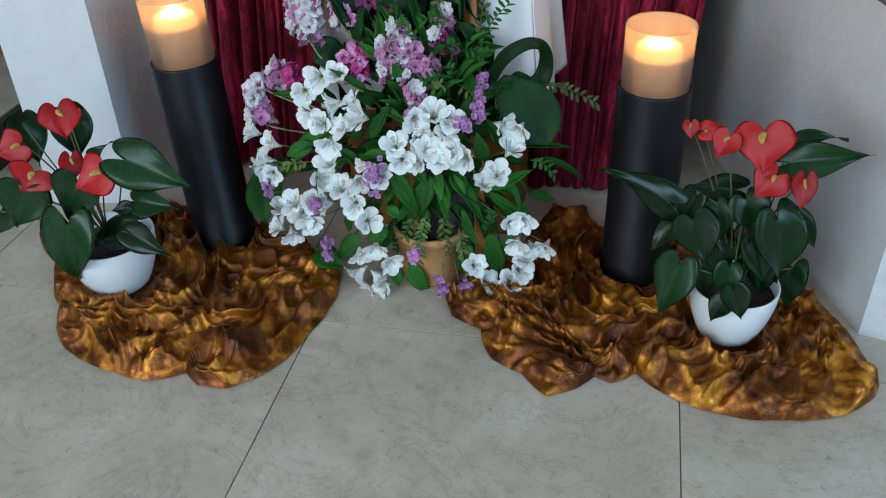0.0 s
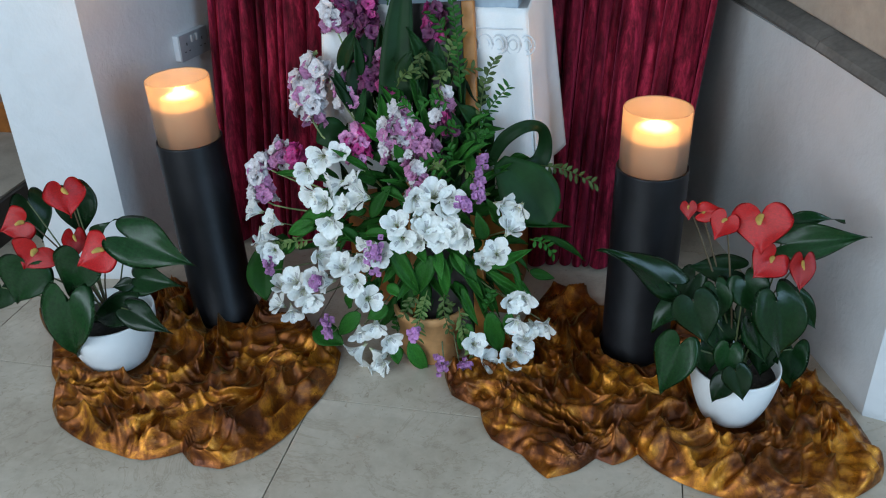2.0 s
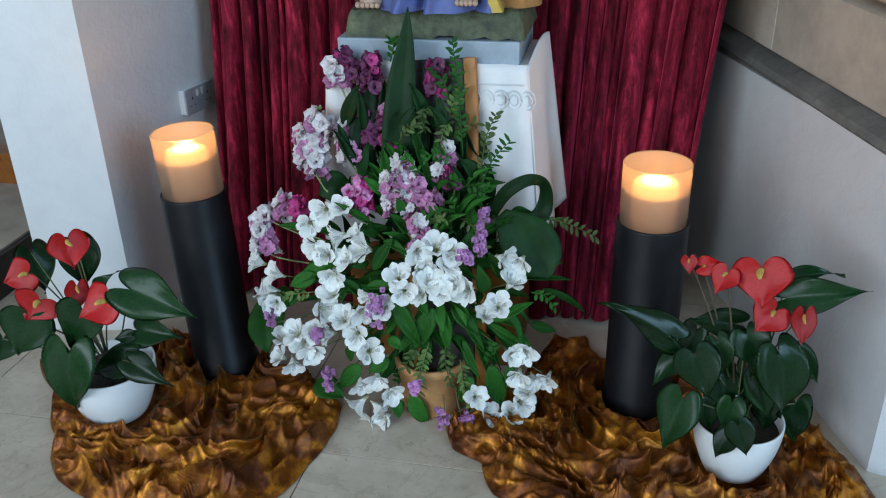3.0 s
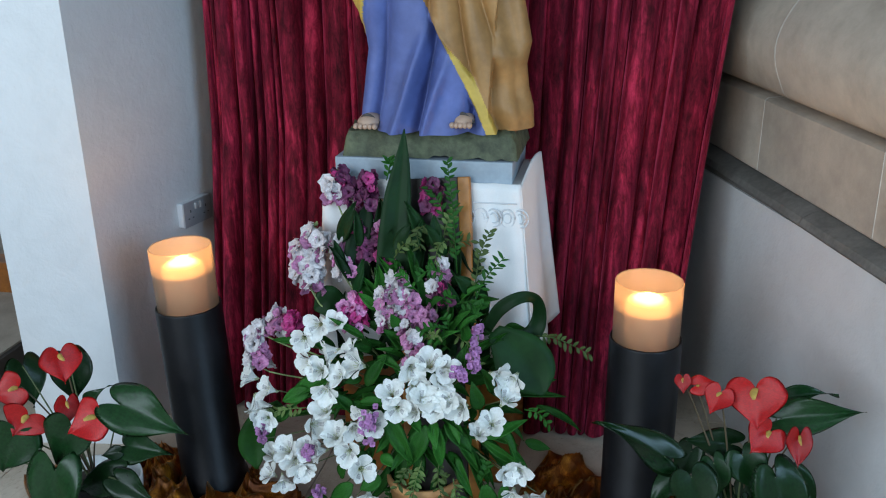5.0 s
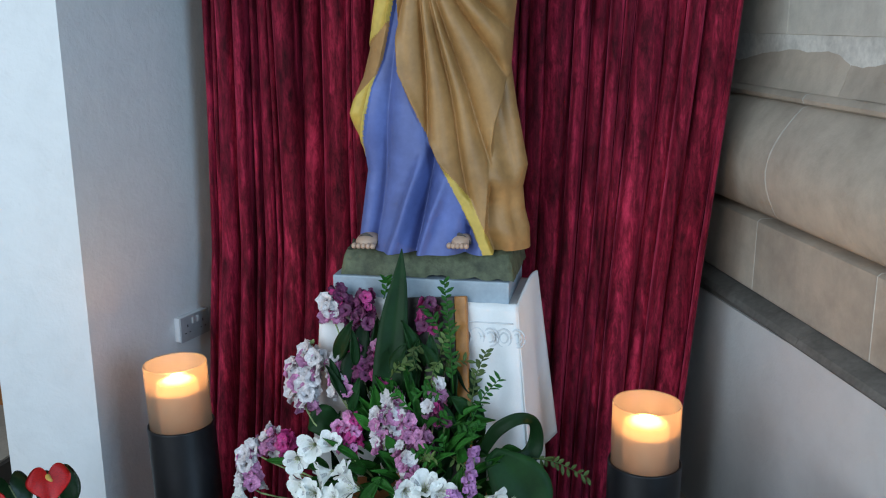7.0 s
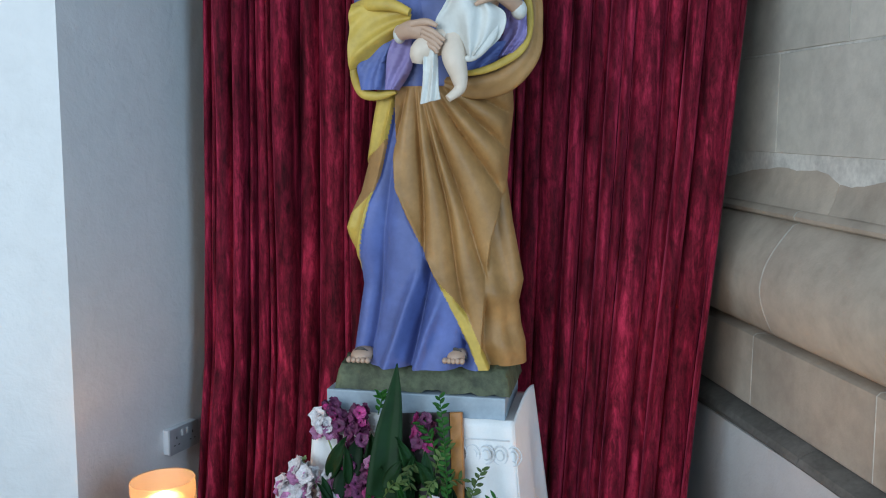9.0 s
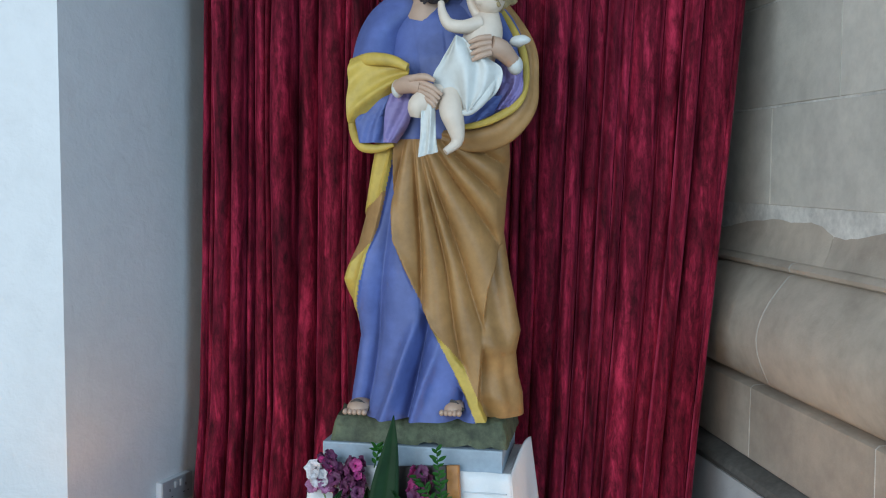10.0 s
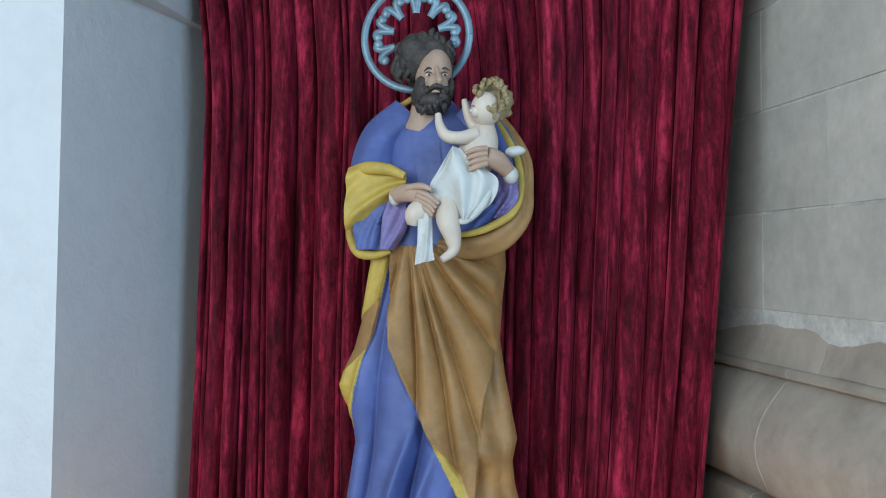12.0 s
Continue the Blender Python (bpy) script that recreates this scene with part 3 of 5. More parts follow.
    sheet(bm, rows)
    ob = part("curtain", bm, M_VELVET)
    return tagged(ob, label, "curtain", "velvet curtains of the niche")


curtain(-1.345, -0.44, 3, 0.0, 0.022, "deep red crushed velvet curtain hanging in uneven pleats")
curtain(-0.47, 0.250, 8, 0.088, 0.0, "deep red crushed velvet curtain hanging in uneven pleats")

bm = bmesh.new()
tube(bm, [(-1.36, 2.66, 2.875), (-0.5, 2.66, 2.875), (0.33, 2.66, 2.875)], [0.012] * 3, 12, 2)
tagged(part("curtain_rod", bm, M_BLACK), "dark metal rod carrying the velvet curtains", "curtain rod")

# plinth under its linen cloth
bm = bmesh.new()
box(bm, (-0.785, 2.205, 0.0), (-0.275, 2.49, 0.918), 0.006)
tagged(part("plinth", bm, M_WOOD, smooth=False), "wooden plinth hidden under a white linen cloth", "plinth")

cloth = thing("altar_cloth", "white embroidered linen cloth draped over the plinth", "cloth")
bm = bmesh.new()
rows = []
for j in range(41):
    d = j / 40
    row = []
    for i in range(61):
        f = i / 60
        x = -0.80 + 0.54 * f
        if d < 0.25:
            y, z = 2.50 - (0.31 * d / 0.25), 0.924
        else:
            g = (d - 0.25) / 0.75
            z = 0.924 - 0.50 * g
            y = 2.19 - 0.05 * g - 0.010 * g * math.sin(f * 17) - 0.004 * math.sin(f * 41)
            x += 0.075 * g * (f - 0.35)
            z += 0.008 * max(0, 1 - g * 12)
        row.append((x, y, z))
    rows.append(row)
sheet(bm, rows, thick=0.003)
part("front_drop", bm, M_LINEN, cloth)
bm = bmesh.new()
rows = []
for j in range(31):
    g = j / 30
    row = []
    for i in range(41):
        f = i / 40
        y = 2.19 - 0.05 * g * (1 - f) + 0.31 * f
        x = -0.2615 + 0.049 * g + 0.030 * g * math.sin(f * 6.3) * f + 0.022 * f + 0.02 * g * f
        z = 0.930 + 0.035 * math.sin(f * 2.5) * (1 - g) - (0.48 + 0.02 * math.sin(f * 9)) * g
        row.append((x, y, z))
    rows.append(row)
sheet(bm, rows, thick=0.003)
part("side_drop", bm, M_LINEN, cloth)
for k in range(5):
    bm = bmesh.new()
    cx, cz = -0.40 + 0.036 * k, 0.845
    for r in (0.020, 0.011):
        ring = [(cx + r * math.cos(a), 2.178 - 0.003 * math.cos(a), cz + 1.25 * r * math.sin(a)) for a in (2 * math.pi * i / 16 for i in range(17))]
        tube(bm, ring, [0.0022] * 17, 6, 1)
    part("embroidery", bm, M_STITCH, cloth)
bm = bmesh.new()
tube(bm, [(-0.78, 2.178, 0.885), (-0.5, 2.178, 0.885), (-0.268, 2.178, 0.885)], [0.002] * 3, 6, 8)
part("stitched_line", bm, M_STITCH, cloth)

bm = bmesh.new()
box(bm, (-0.768, 2.20, 0.929), (-0.283, 2.50, 0.990), 0.004)
tagged(part("display_board", bm, M_BOARD, smooth=False), "blue-grey painted board under the statue", "board")

board = thing("wooden_board", "dark brown wooden board with edges painted as lit orange, leaning on white linen", "board")
lean = Matrix.Translation((-0.345, 2.03, 0.36)) @ Euler((radians(-14.5), radians(-4.6), 0)).to_matrix().to_4x4()
# the edge strips carry the warm light on the board as bright orange
for name, lo, hi, material in (("edge_strip", -0.032, 0.0, M_WOOD_LIT_EDGE), ("panel", -0.185, -0.0325, M_RISER), ("edge_strip", -0.207, -0.1855, M_WOOD_LIT_EDGE)):
    bm = bmesh.new()
    box(bm, (lo, -0.012, -0.30), (hi, 0.012, 0.615), 0.003)
    bm.transform(lean)
    part(name, bm, material, board, "wooden edge strip with candle light painted in as bright orange" if name == "edge_strip" else "", False)


def candle_stand(x, y, top, rim, label, lean=0.0):
    """A tall black tube with a frosted glass and a lit candle in it."""
    stand = thing("candle_stand", label, "candle stand", (x, y, 0), "black candle stands beside the flowers")
    bm = bmesh.new()
    lathe(bm, [(0.0, 0.004), (0.100, 0.004), (0.102, 0.012), (0.100, 0.03), (0.093, 0.04), (0.0915, top - 0.004), (0.0905, top), (0.0865, top), (0.0865, top - 0.03), (0.0, top - 0.03)], 56)
    part("tube", bm, M_BLACK, stand)
    bm = bmesh.new()
    lathe(bm, [(0.0, top - 0.028), (0.0845, top - 0.028), (0.0850, rim - 0.004), (0.0835, rim), (0.0815, rim - 0.003), (0.0810, top - 0.02), (0.0, top - 0.02)], 56)
    part("glass", bm, M_GLASS, stand, "frosted glass cylinder glowing orange at its rim")
    wax = rim - 0.052
    bm = bmesh.new()
    lathe(bm, [(0.0, top - 0.018), (0.056, top - 0.018), (0.058, wax - 0.030)], 40)
    part("candle", bm, M_WAX, stand, "thick pale wax candle")
    bm = bmesh.new()
    lathe(bm, [(0.058, wax - 0.030), (0.057, wax - 0.012), (0.054, wax - 0.002), (0.048, wax), (0.0, wax - 0.004)], 40)
    part("lit_wax", bm, M_LIT_WAX, stand, "candle top glowing orange")
    bm = bmesh.new()
    lathe(bm, [(0.0, wax + 0.001), (0.036, wax + 0.001), (0.038, wax + 0.003), (0.030, wax + 0.006), (0.012, wax + 0.010), (0.0, wax + 0.011)], 28)
    flame = part("flame", bm, M_FLAME, stand, "bright warm candle light")
    flame.visible_shadow = False
    data = bpy.data.lights.new("candle_light", "POINT")
    data.energy, data.color, data.shadow_soft_size = 1.5, (1.0, 0.47, 0.16), 0.012
    lamp = new("candle_light", data)
    stand.rotation_euler = (0, radians(lean), 0)
    lamp.location = (x + math.sin(radians(lean)) * wax, y, wax + 0.026)
    return stand


candle_stand(-1.158, 2.06, 0.585, 0.76, "tall black candle stand with frosted glass beside the grey wall", -1.8)
candle_stand(0.08, 2.085, 0.575, 0.732, "tall black candle stand with frosted glass behind a potted anthurium")

# double socket on the flank of the pier
socket = thing("wall_socket", "brushed steel double wall socket with two switches", "socket", kind="")
ox, oy = -1.444, 2.632
socket.matrix_basis = Matrix(((0.196, 0.981, 0, ox), (0.981, -0.196, 0, oy), (0, 0, 1, 0.671), (0, 0, 0, 1)))
# along x: the wall, y: out of it, z: up
bm = bmesh.new()
box(bm, (-0.073, -0.002, -0.042), (0.073, 0.022, 0.042), 0.004)
part("back_box", bm, M_PLATE_EDGE, socket, "pale plastic edge of the socket")
bm = bmesh.new()
box(bm, (-0.074, 0.022, -0.043), (0.074, 0.028, 0.043), 0.002)
part("face_plate", bm, M_PLATE, socket)
for sx in (-0.040, 0.040):
    for dx, dz, w, h in ((0, 0.010, 0.004, 0.009), (-0.011, -0.014, 0.007, 0.003), (0.011, -0.014, 0.007, 0.003)):
        bm = bmesh.new()
        box(bm, (sx + dx - w / 2, 0.0275, dz - h / 2), (sx + dx + w / 2, 0.0288, dz + h / 2))
        part("pin_hole", bm, M_DARK, socket, smooth=False)
for sx in (-0.012, 0.012):
    bm = bmesh.new()
    box(bm, (sx - 0.006, 0.027, 0.012), (sx + 0.006, 0.034, 0.034), 0.002)
    part("switch", bm, M_PLASTIC, socket, "small pale rocker switch")

# ---- statue, one mesh ----
def ridge(a):
    """A fold profile between -1 and 1 with broad tops and narrow valleys."""
    s = math.sin(a)
    return 1 - 2 * (1 - abs(s)) ** 1.6 if s >= 0 else -0.2 - 0.8 * (1 - (1 - abs(s)) ** 0.7)


def patch(bm, left, right, y0, bulge, folds, amp, mat_index, along=24, across=28):
    """A draped piece of cloth between two edges of (x, z) points, bulging to the front, folded along its length."""
    lo, hi = spline(left, 8), spline(right, 8)
    rows = []
    for j in range(along + 1):
        v = j / along
        a, b = lo[round(v * (len(lo) - 1))], hi[round(v * (len(hi) - 1))]
        row = []
        for i in range(across + 1):
            u = i / across
            p = a + (b - a) * u
            wave = amp * (0.6 + 0.8 * math.sin(4 * u + 5 * v) ** 2) * math.sin(2 * math.pi * folds * (u + 0.10 * math.sin(5 * u + 4 * v)) + 2.2 * v)
            row.append((float(p[0]), y0 - bulge * math.sin(math.pi * (0.04 + 0.92 * u)) ** 0.7 - wave, float(p[1])))
        rows.append(row)
    sheet(bm, rows, mat_index)
    back = [[(x, y + 0.007, z) for x, y, z in row][::-1] for row in rows]
    sheet(bm, back, mat_index)


def statue():
    bm = bmesh.new()
    # rocky base
    rock = []
    for q in range(29):
        line = []
        for p in range(47):
            x, y = p / 23 - 1, q / 14 - 1
            edge = max(0.0, (max(abs(x), abs(y)) - 0.91) / 0.09)
            h = 1.062 + 0.020 * noise.noise(Vector((x * 3, y * 3, 1))) + 0.012 * noise.noise(Vector((x * 8, y * 8, 2))) - 0.072 * edge ** 1.5
            line.append((-0.51 + 0.243 * x * (1 - 0.02 * edge), 2.355 + 0.145 * y, max(h, 0.9905)))
        rock.append(line)
    sheet(bm, rock, GREEN)
    # clothed body: rings between the outlines, folded in front, coloured by garment
    def along(table):
        zs, xs = [p[0] for p in table], [p[1] for p in table]
        lut = np.interp(np.linspace(1.0, 2.3, 1301), zs, xs).tolist()
        return lambda z: lut[min(1300, max(0, int((z - 1.0) * 1000 + 0.5)))]
    left = along([(1.06, -0.712), (1.13, -0.704), (1.27, -0.684), (1.33, -0.692), (1.38, -0.715), (1.425, -0.730), (1.47, -0.715), (1.52, -0.690), (1.60, -0.668), (1.70, -0.652), (1.80, -0.640), (1.9, -0.62), (2.0, -0.615), (2.08, -0.600), (2.13, -0.575), (2.165, -0.540), (2.20, -0.525)])
    right = along([(1.06, -0.240), (1.12, -0.243), (1.17, -0.256), (1.23, -0.262), (1.29, -0.250), (1.36, -0.264), (1.45, -0.282), (1.55, -0.297), (1.66, -0.290), (1.74, -0.282), (1.80, -0.285), (1.9, -0.31), (2.0, -0.325), (2.08, -0.340), (2.13, -0.365), (2.165, -0.405), (2.20, -0.435)])
    deep = along([(1.06, 0.120), (1.3, 0.108), (1.6, 0.106), (1.85, 0.118), (2.0, 0.112), (2.1, 0.092), (2.2, 0.045)])
    blue_edge = along([(1.06, -0.73), (1.28, -0.700), (1.31, -0.682), (1.49, -0.652), (1.56, -0.622), (1.72, -0.582), (1.78, -0.572)])
    mantle_edge = along([(1.06, -0.352), (1.12, -0.378), (1.2, -0.413), (1.35, -0.490), (1.45, -0.536), (1.53, -0.566), (1.66, -0.578), (1.78, -0.570)])
    back_fall = along([(1.06, -0.345), (1.15, -0.345), (1.27, -0.338), (1.40, -0.328), (1.52, -0.300), (1.56, -0.28)])

    VALLEYS = [-1.01, -0.25, 0.06, 0.215, 0.315, 0.58, 0.80, 1.05, 1.35, 4.0]

    def cloth(x, z):
        """The garment at a place in front, and how far it stands out."""
        soft = 0.007 * noise.noise(Vector((x * 7, z * 5, 3)))
        if z > 1.79:
            return BLUE, soft + 0.006 * ridge(x * 42 + 1.2 * math.sin(z * 6)) * min(1, (2.12 - z) * 6 if z < 2.12 else 0)
        if x < blue_edge(z):
            wave = 0.010 * math.sin((x - z * 0.3) * 120) + soft
            slant = z - (x + 0.69) * 0.9
            if slant > 1.575:
                return (BROWN if x < left(z) + 0.017 and z > 1.63 else YELLOW), 0.022 + wave
            return (BROWN, 0.012 + soft) if slant > 1.475 else (YELLOW, 0.018 + wave)
        if x < mantle_edge(z):
            k = min(1.0, max(0.15, (1.82 - z) / 0.6))
            flute = 1 - 2 * (1 - abs(math.sin(x * 24 - 3 * (z - 1.1) + 1.2 * noise.noise(Vector((x * 5, z * 1.8, 8)))))) ** 2.2
            cross = math.exp(-((x + 0.575 - 0.32 * (z - 1.1)) / 0.016) ** 2) * min(1, max(0, (1.36 - z) / 0.1))
            cross += math.exp(-((x + 0.505 - 0.34 * (z - 1.1)) / 0.014) ** 2) * min(1, max(0, (1.28 - z) / 0.1))
            return BLUE, -0.012 + 0.030 * k * flute + 0.030 * cross + 0.6 * soft + 0.012 * max(0, (1.16 - z) / 0.1)
        if z < 1.31 and x < mantle_edge(z) + 0.030 * min(1, (1.31 - z) / 0.1):
            return YELLOW, 0.020 + soft
        if z < 1.56 and x > back_fall(z):
            return BROWN, -0.026 + 0.013 * math.sin(x * 70 + z * 14) + 0.012 * math.sin(z * 46 + x * 20) * min(1, max(0, (1.32 - z) / 0.06)) + soft + 0.02 * math.sin(min(1, max(0, (z - 1.15) / 0.2)) * math.pi)
        phi = math.atan2(x + 0.52, 1.86 - z) + 0.03 * noise.noise(Vector((x * 6, z * 4, 2)))
        k = max(i for i, v in enumerate(VALLEYS) if v <= max(phi, -1.0))
        wide = VALLEYS[k + 1] - VALLEYS[k]
        t = (phi - VALLEYS[k]) / wide
        crest = math.sin(math.pi * t ** 0.8) ** 0.65
        far = math.hypot(x + 0.52, 1.86 - z)
        grow = min(1.0, max(0.15, (far - 0.03) * 5.0)) * min(1.0, wide / 0.2) ** 0.5
        lip = 0.012 * max(0, 1 - (x - mantle_edge(z)) / 0.018)
        return BROWN, 0.004 + 0.058 * grow * (crest - 0.45) + lip + soft

    rows, n_front, n_back = 300, 330, 60
    angles = [math.pi + math.pi * k / n_front for k in range(n_front)] + [math.pi * k / n_back for k in range(n_back)]
    seg = len(angles)
    rings, marks = [], []
    for jj in range(rows + 1):
        z = 1.066 + (2.20 - 1.066) * jj / rows
        xl, xr, ry = left(z), right(z), deep(z)
        cx, rx = (xl + xr) / 2, (xr - xl) / 2
        ring, mark, outs = [], [], []
        for a in angles:
            kind, d = cloth(cx + rx * math.cos(a), z) if math.sin(a) <= 0.05 else (BROWN if z < 1.9 else BLUE, 0.0)
            mark.append(kind)
            outs.append(d * min(1.0, max(0.0, -math.sin(a)) * 2.2))
        outs = np.convolve(np.concatenate([outs[-4:], outs, outs[:4]]), np.ones(5) / 5, "same")[4:-4]
        for a, d in zip(angles, outs):
            d = float(d)
            ring.append((cx + rx * math.cos(a) + 0.3 * d * math.cos(a), 2.305 + (ry + d) * math.copysign(abs(math.sin(a)) ** 0.8, math.sin(a)), z))
        rings.append(ring)
        marks.append(mark)
    ys = np.array([[p[1] for p in ring] for ring in rings])
    ys[1:-1] = (ys[:-2] + 2 * ys[1:-1] + ys[2:]) / 4
    rings = [[bm.verts.new((p[0], float(y), p[2])) for p, y in zip(ring, line)] for ring, line in zip(rings, ys)]
    for jj in range(rows):
        for ii in range(seg):
            k = (ii + 1) % seg
            bm.faces.new((rings[jj][ii], rings[jj][k], rings[jj + 1][k], rings[jj + 1][ii])).material_index = marks[jj][ii]
    bm.faces.new(rings[0][::-1]).material_index = BLUE
    bm.faces.new(rings[-1]).material_index = BLUE
    # yellow band that runs over the shoulder
    tube(bm, [(-0.540, 2.30, 2.200), (-0.605, 2.29, 2.150), (-0.655, 2.28, 2.085), (-0.690, 2.26, 2.00)], [0.008, 0.011, 0.012, 0.012], 8, 6, 0.8, YELLOW)
    # sleeve of the lower hand: blue upper arm, yellow turn-back, lilac lining
    tube(bm, [(-0.545, 2.29, 2.150), (-0.608, 2.27, 2.085), (-0.634, 2.24, 2.0), (-0.632, 2.20, 1.93)], [0.052, 0.058, 0.056, 0.045], 32, 8, 1.0, BLUE, 4, 0.004)
    tube(bm, [(-0.640, 2.235, 1.97), (-0.645, 2.215, 1.90), (-0.650, 2.21, 1.84)], [0.046, 0.044, 0.028], 28, 8, 0.8, YELLOW)
    patch(bm, [(-0.680, 1.990), (-0.640, 1.990), (-0.580, 1.985), (-0.520, 1.966)], [(-0.684, 1.832), (-0.650, 1.845), (-0.592, 1.880), (-0.530, 1.925)], 2.180, 0.034, 1.6, 0.010, YELLOW)
    tube(bm, [(-0.682, 2.20, 1.99), (-0.625, 2.160, 1.992), (-0.565, 2.145, 1.985), (-0.520, 2.138, 1.966)], [0.012, 0.017, 0.015, 0.010], 14, 8, 0.8, YELLOW)
    patch(bm, [(-0.668, 1.860), (-0.664, 1.82), (-0.655, 1.782)], [(-0.560, 1.910), (-0.575, 1.85), (-0.582, 1.782)], 2.185, 0.022, 1.6, 0.006, BLUE)
    patch(bm, [(-0.572, 1.905), (-0.585, 1.85), (-0.588, 1.782)], [(-0.522, 1.905), (-0.520, 1.84), (-0.556, 1.780)], 2.168, 0.016, 1.2, 0.006, PURPLE)
    tube(bm, [(-0.690, 2.215, 1.870), (-0.682, 2.21, 1.815), (-0.655, 2.195, 1.776), (-0.610, 2.185, 1.768), (-0.566, 2.18, 1.778)], [0.009, 0.012, 0.014, 0.011, 0.006], 12, 6, 0.8, YELLOW)
    ball(bm, (-0.545, 2.132, 1.913), (0.016, 0.020, 0.023), 14, 10, WHITE, None, 0.12)
    # the hand under the child
    tube(bm, [(-0.545, 2.128, 1.915), (-0.505, 2.100, 1.920), (-0.470, 2.084, 1.912)], [0.018, 0.023, 0.021], 14, 5, 0.8, SKIN)
    for k in range(4):
        tube(bm, [(-0.475, 2.078, 1.922 - 0.011 * k), (-0.445, 2.066, 1.908 - 0.012 * k), (-0.418 - 0.006 * k, 2.066, 1.888 - 0.010 * k)], [0.0080, 0.0075, 0.0045], 8, 4, 1, SKIN)
    tube(bm, [(-0.50, 2.083, 1.930), (-0.462, 2.068, 1.932), (-0.436, 2.064, 1.922)], [0.010, 0.009, 0.005], 8, 4, 1, SKIN)
    # other shoulder, arm and the mantle that hangs over it
    tube(bm, [(-0.395, 2.29, 2.15), (-0.330, 2.28, 2.10), (-0.285, 2.26, 2.03), (-0.265, 2.23, 1.95)], [0.045, 0.048, 0.044, 0.036], 24, 8, 1.0, BLUE, 5, 0.004)
    tube(bm, [(-0.345, 2.30, 2.175), (-0.285, 2.285, 2.10), (-0.236, 2.26, 2.02), (-0.228, 2.24, 1.94), (-0.242, 2.215, 1.87), (-0.295, 2.19, 1.810), (-0.37, 2.18, 1.79), (-0.44, 2.185, 1.80)], [0.020, 0.024, 0.022, 0.022, 0.032, 0.036, 0.030, 0.010], 32, 8, 0.8, BROWN, 4, 0.004)
    tube(bm, [(-0.350, 2.28, 2.180), (-0.290, 2.245, 2.100), (-0.244, 2.220, 2.018), (-0.232, 2.200, 1.935), (-0.250, 2.170, 1.875), (-0.302, 2.150, 1.838), (-0.355, 2.142, 1.820), (-0.405, 2.148, 1.818)], [0.006, 0.011, 0.010, 0.010, 0.011, 0.010, 0.008, 0.004], 10, 6, 0.7, YELLOW)
    patch(bm, [(-0.290, 1.975), (-0.290, 1.92), (-0.325, 1.852)], [(-0.238, 1.965), (-0.236, 1.91), (-0.258, 1.868)], 2.178, 0.022, 2.0, 0.006, PURPLE)
    patch(bm, [(-0.420, 1.880), (-0.410, 1.845), (-0.395, 1.818)], [(-0.285, 1.895), (-0.300, 1.862), (-0.320, 1.835)], 2.165, 0.018, 1.3, 0.005, BLUE)
    ball(bm, (-0.252, 2.150, 1.966), (0.020, 0.022, 0.024), 14, 10, WHITE, None, 0.12)
    tube(bm, [(-0.256, 2.142, 1.972), (-0.282, 2.112, 1.998), (-0.306, 2.092, 2.008)], [0.018, 0.024, 0.022], 14, 5, 0.8, SKIN)
    for k in range(4):
        tube(bm, [(-0.304, 2.086, 2.024 - 0.012 * k), (-0.330, 2.074, 2.020 - 0.014 * k), (-0.356 + 0.003 * k, 2.078, 2.012 - 0.014 * k)], [0.0080, 0.0075, 0.0045], 8, 4, 1, SKIN)
    # child: body, head, arms, legs, cloth
    tube(bm, [(-0.318, 2.160, 2.100), (-0.328, 2.145, 2.050), (-0.348, 2.140, 1.99), (-0.385, 2.135, 1.92)], [0.024, 0.046, 0.048, 0.052], 20, 6, 0.85, CHILD)
    ball(bm, (-0.314, 2.140, 2.132), (0.038, 0.044, 0.044), 22, 16, CHILD)
    ball(bm, (-0.333, 2.114, 2.122), (0.018, 0.014, 0.016), 14, 10, CHILD)
    ball(bm, (-0.345, 2.106, 2.122), (0.006, 0.007, 0.006), 8, 6, CHILD)
    for x in (-0.342, -0.322):
        tube(bm, [(x - 0.006, 2.104, 2.132), (x, 2.101, 2.134), (x + 0.006, 2.103, 2.131)], [0.001, 0.002, 0.001], 6, 3, 1, BLOND)
    ball(bm, (-0.294, 2.168, 2.152), (0.044, 0.046, 0.044), 26, 18, BLOND, None, 0.35, 60)
    for k in range(34):
        a = k * 2.4
        rr = 0.030 + 0.014 * ((k * 7) % 5) / 4
        x, z = -0.296 + rr * math.cos(a), 2.155 + rr * math.sin(a)
        if x < -0.300 and z < 2.160:
            continue
        y = 2.140 - 0.9 * math.sqrt(max(0.0, 0.0022 - rr * rr * 0.9))
        tube(bm, [(x, y + 0.004, z + 0.009), (x + 0.006 * math.cos(k), y - 0.005, z + 0.002), (x + 0.005 * math.sin(k), y, z - 0.008)], [0.004, 0.007, 0.004], 7, 3, 1, BLOND)
    tube(bm, [(-0.335, 2.120, 2.066), (-0.372, 2.102, 2.054), (-0.407, 2.094, 2.060), (-0.424, 2.098, 2.088), (-0.430, 2.108, 2.116)], [0.019, 0.017, 0.015, 0.011, 0.008], 12, 5, 1, CHILD)
    tube(bm, [(-0.340, 2.15, 2.082), (-0.358, 2.148, 2.112), (-0.366, 2.148, 2.140), (-0.371, 2.15, 2.160)], [0.015, 0.012, 0.010, 0.007], 10, 5, 1, CHILD)
    tube(bm, [(-0.405, 2.110, 1.890), (-0.398, 2.082, 1.848), (-0.386, 2.082, 1.805), (-0.385, 2.080, 1.775), (-0.410, 2.066, 1.752)], [0.032, 0.029, 0.021, 0.014, 0.009], 14, 5, 1, CHILD)
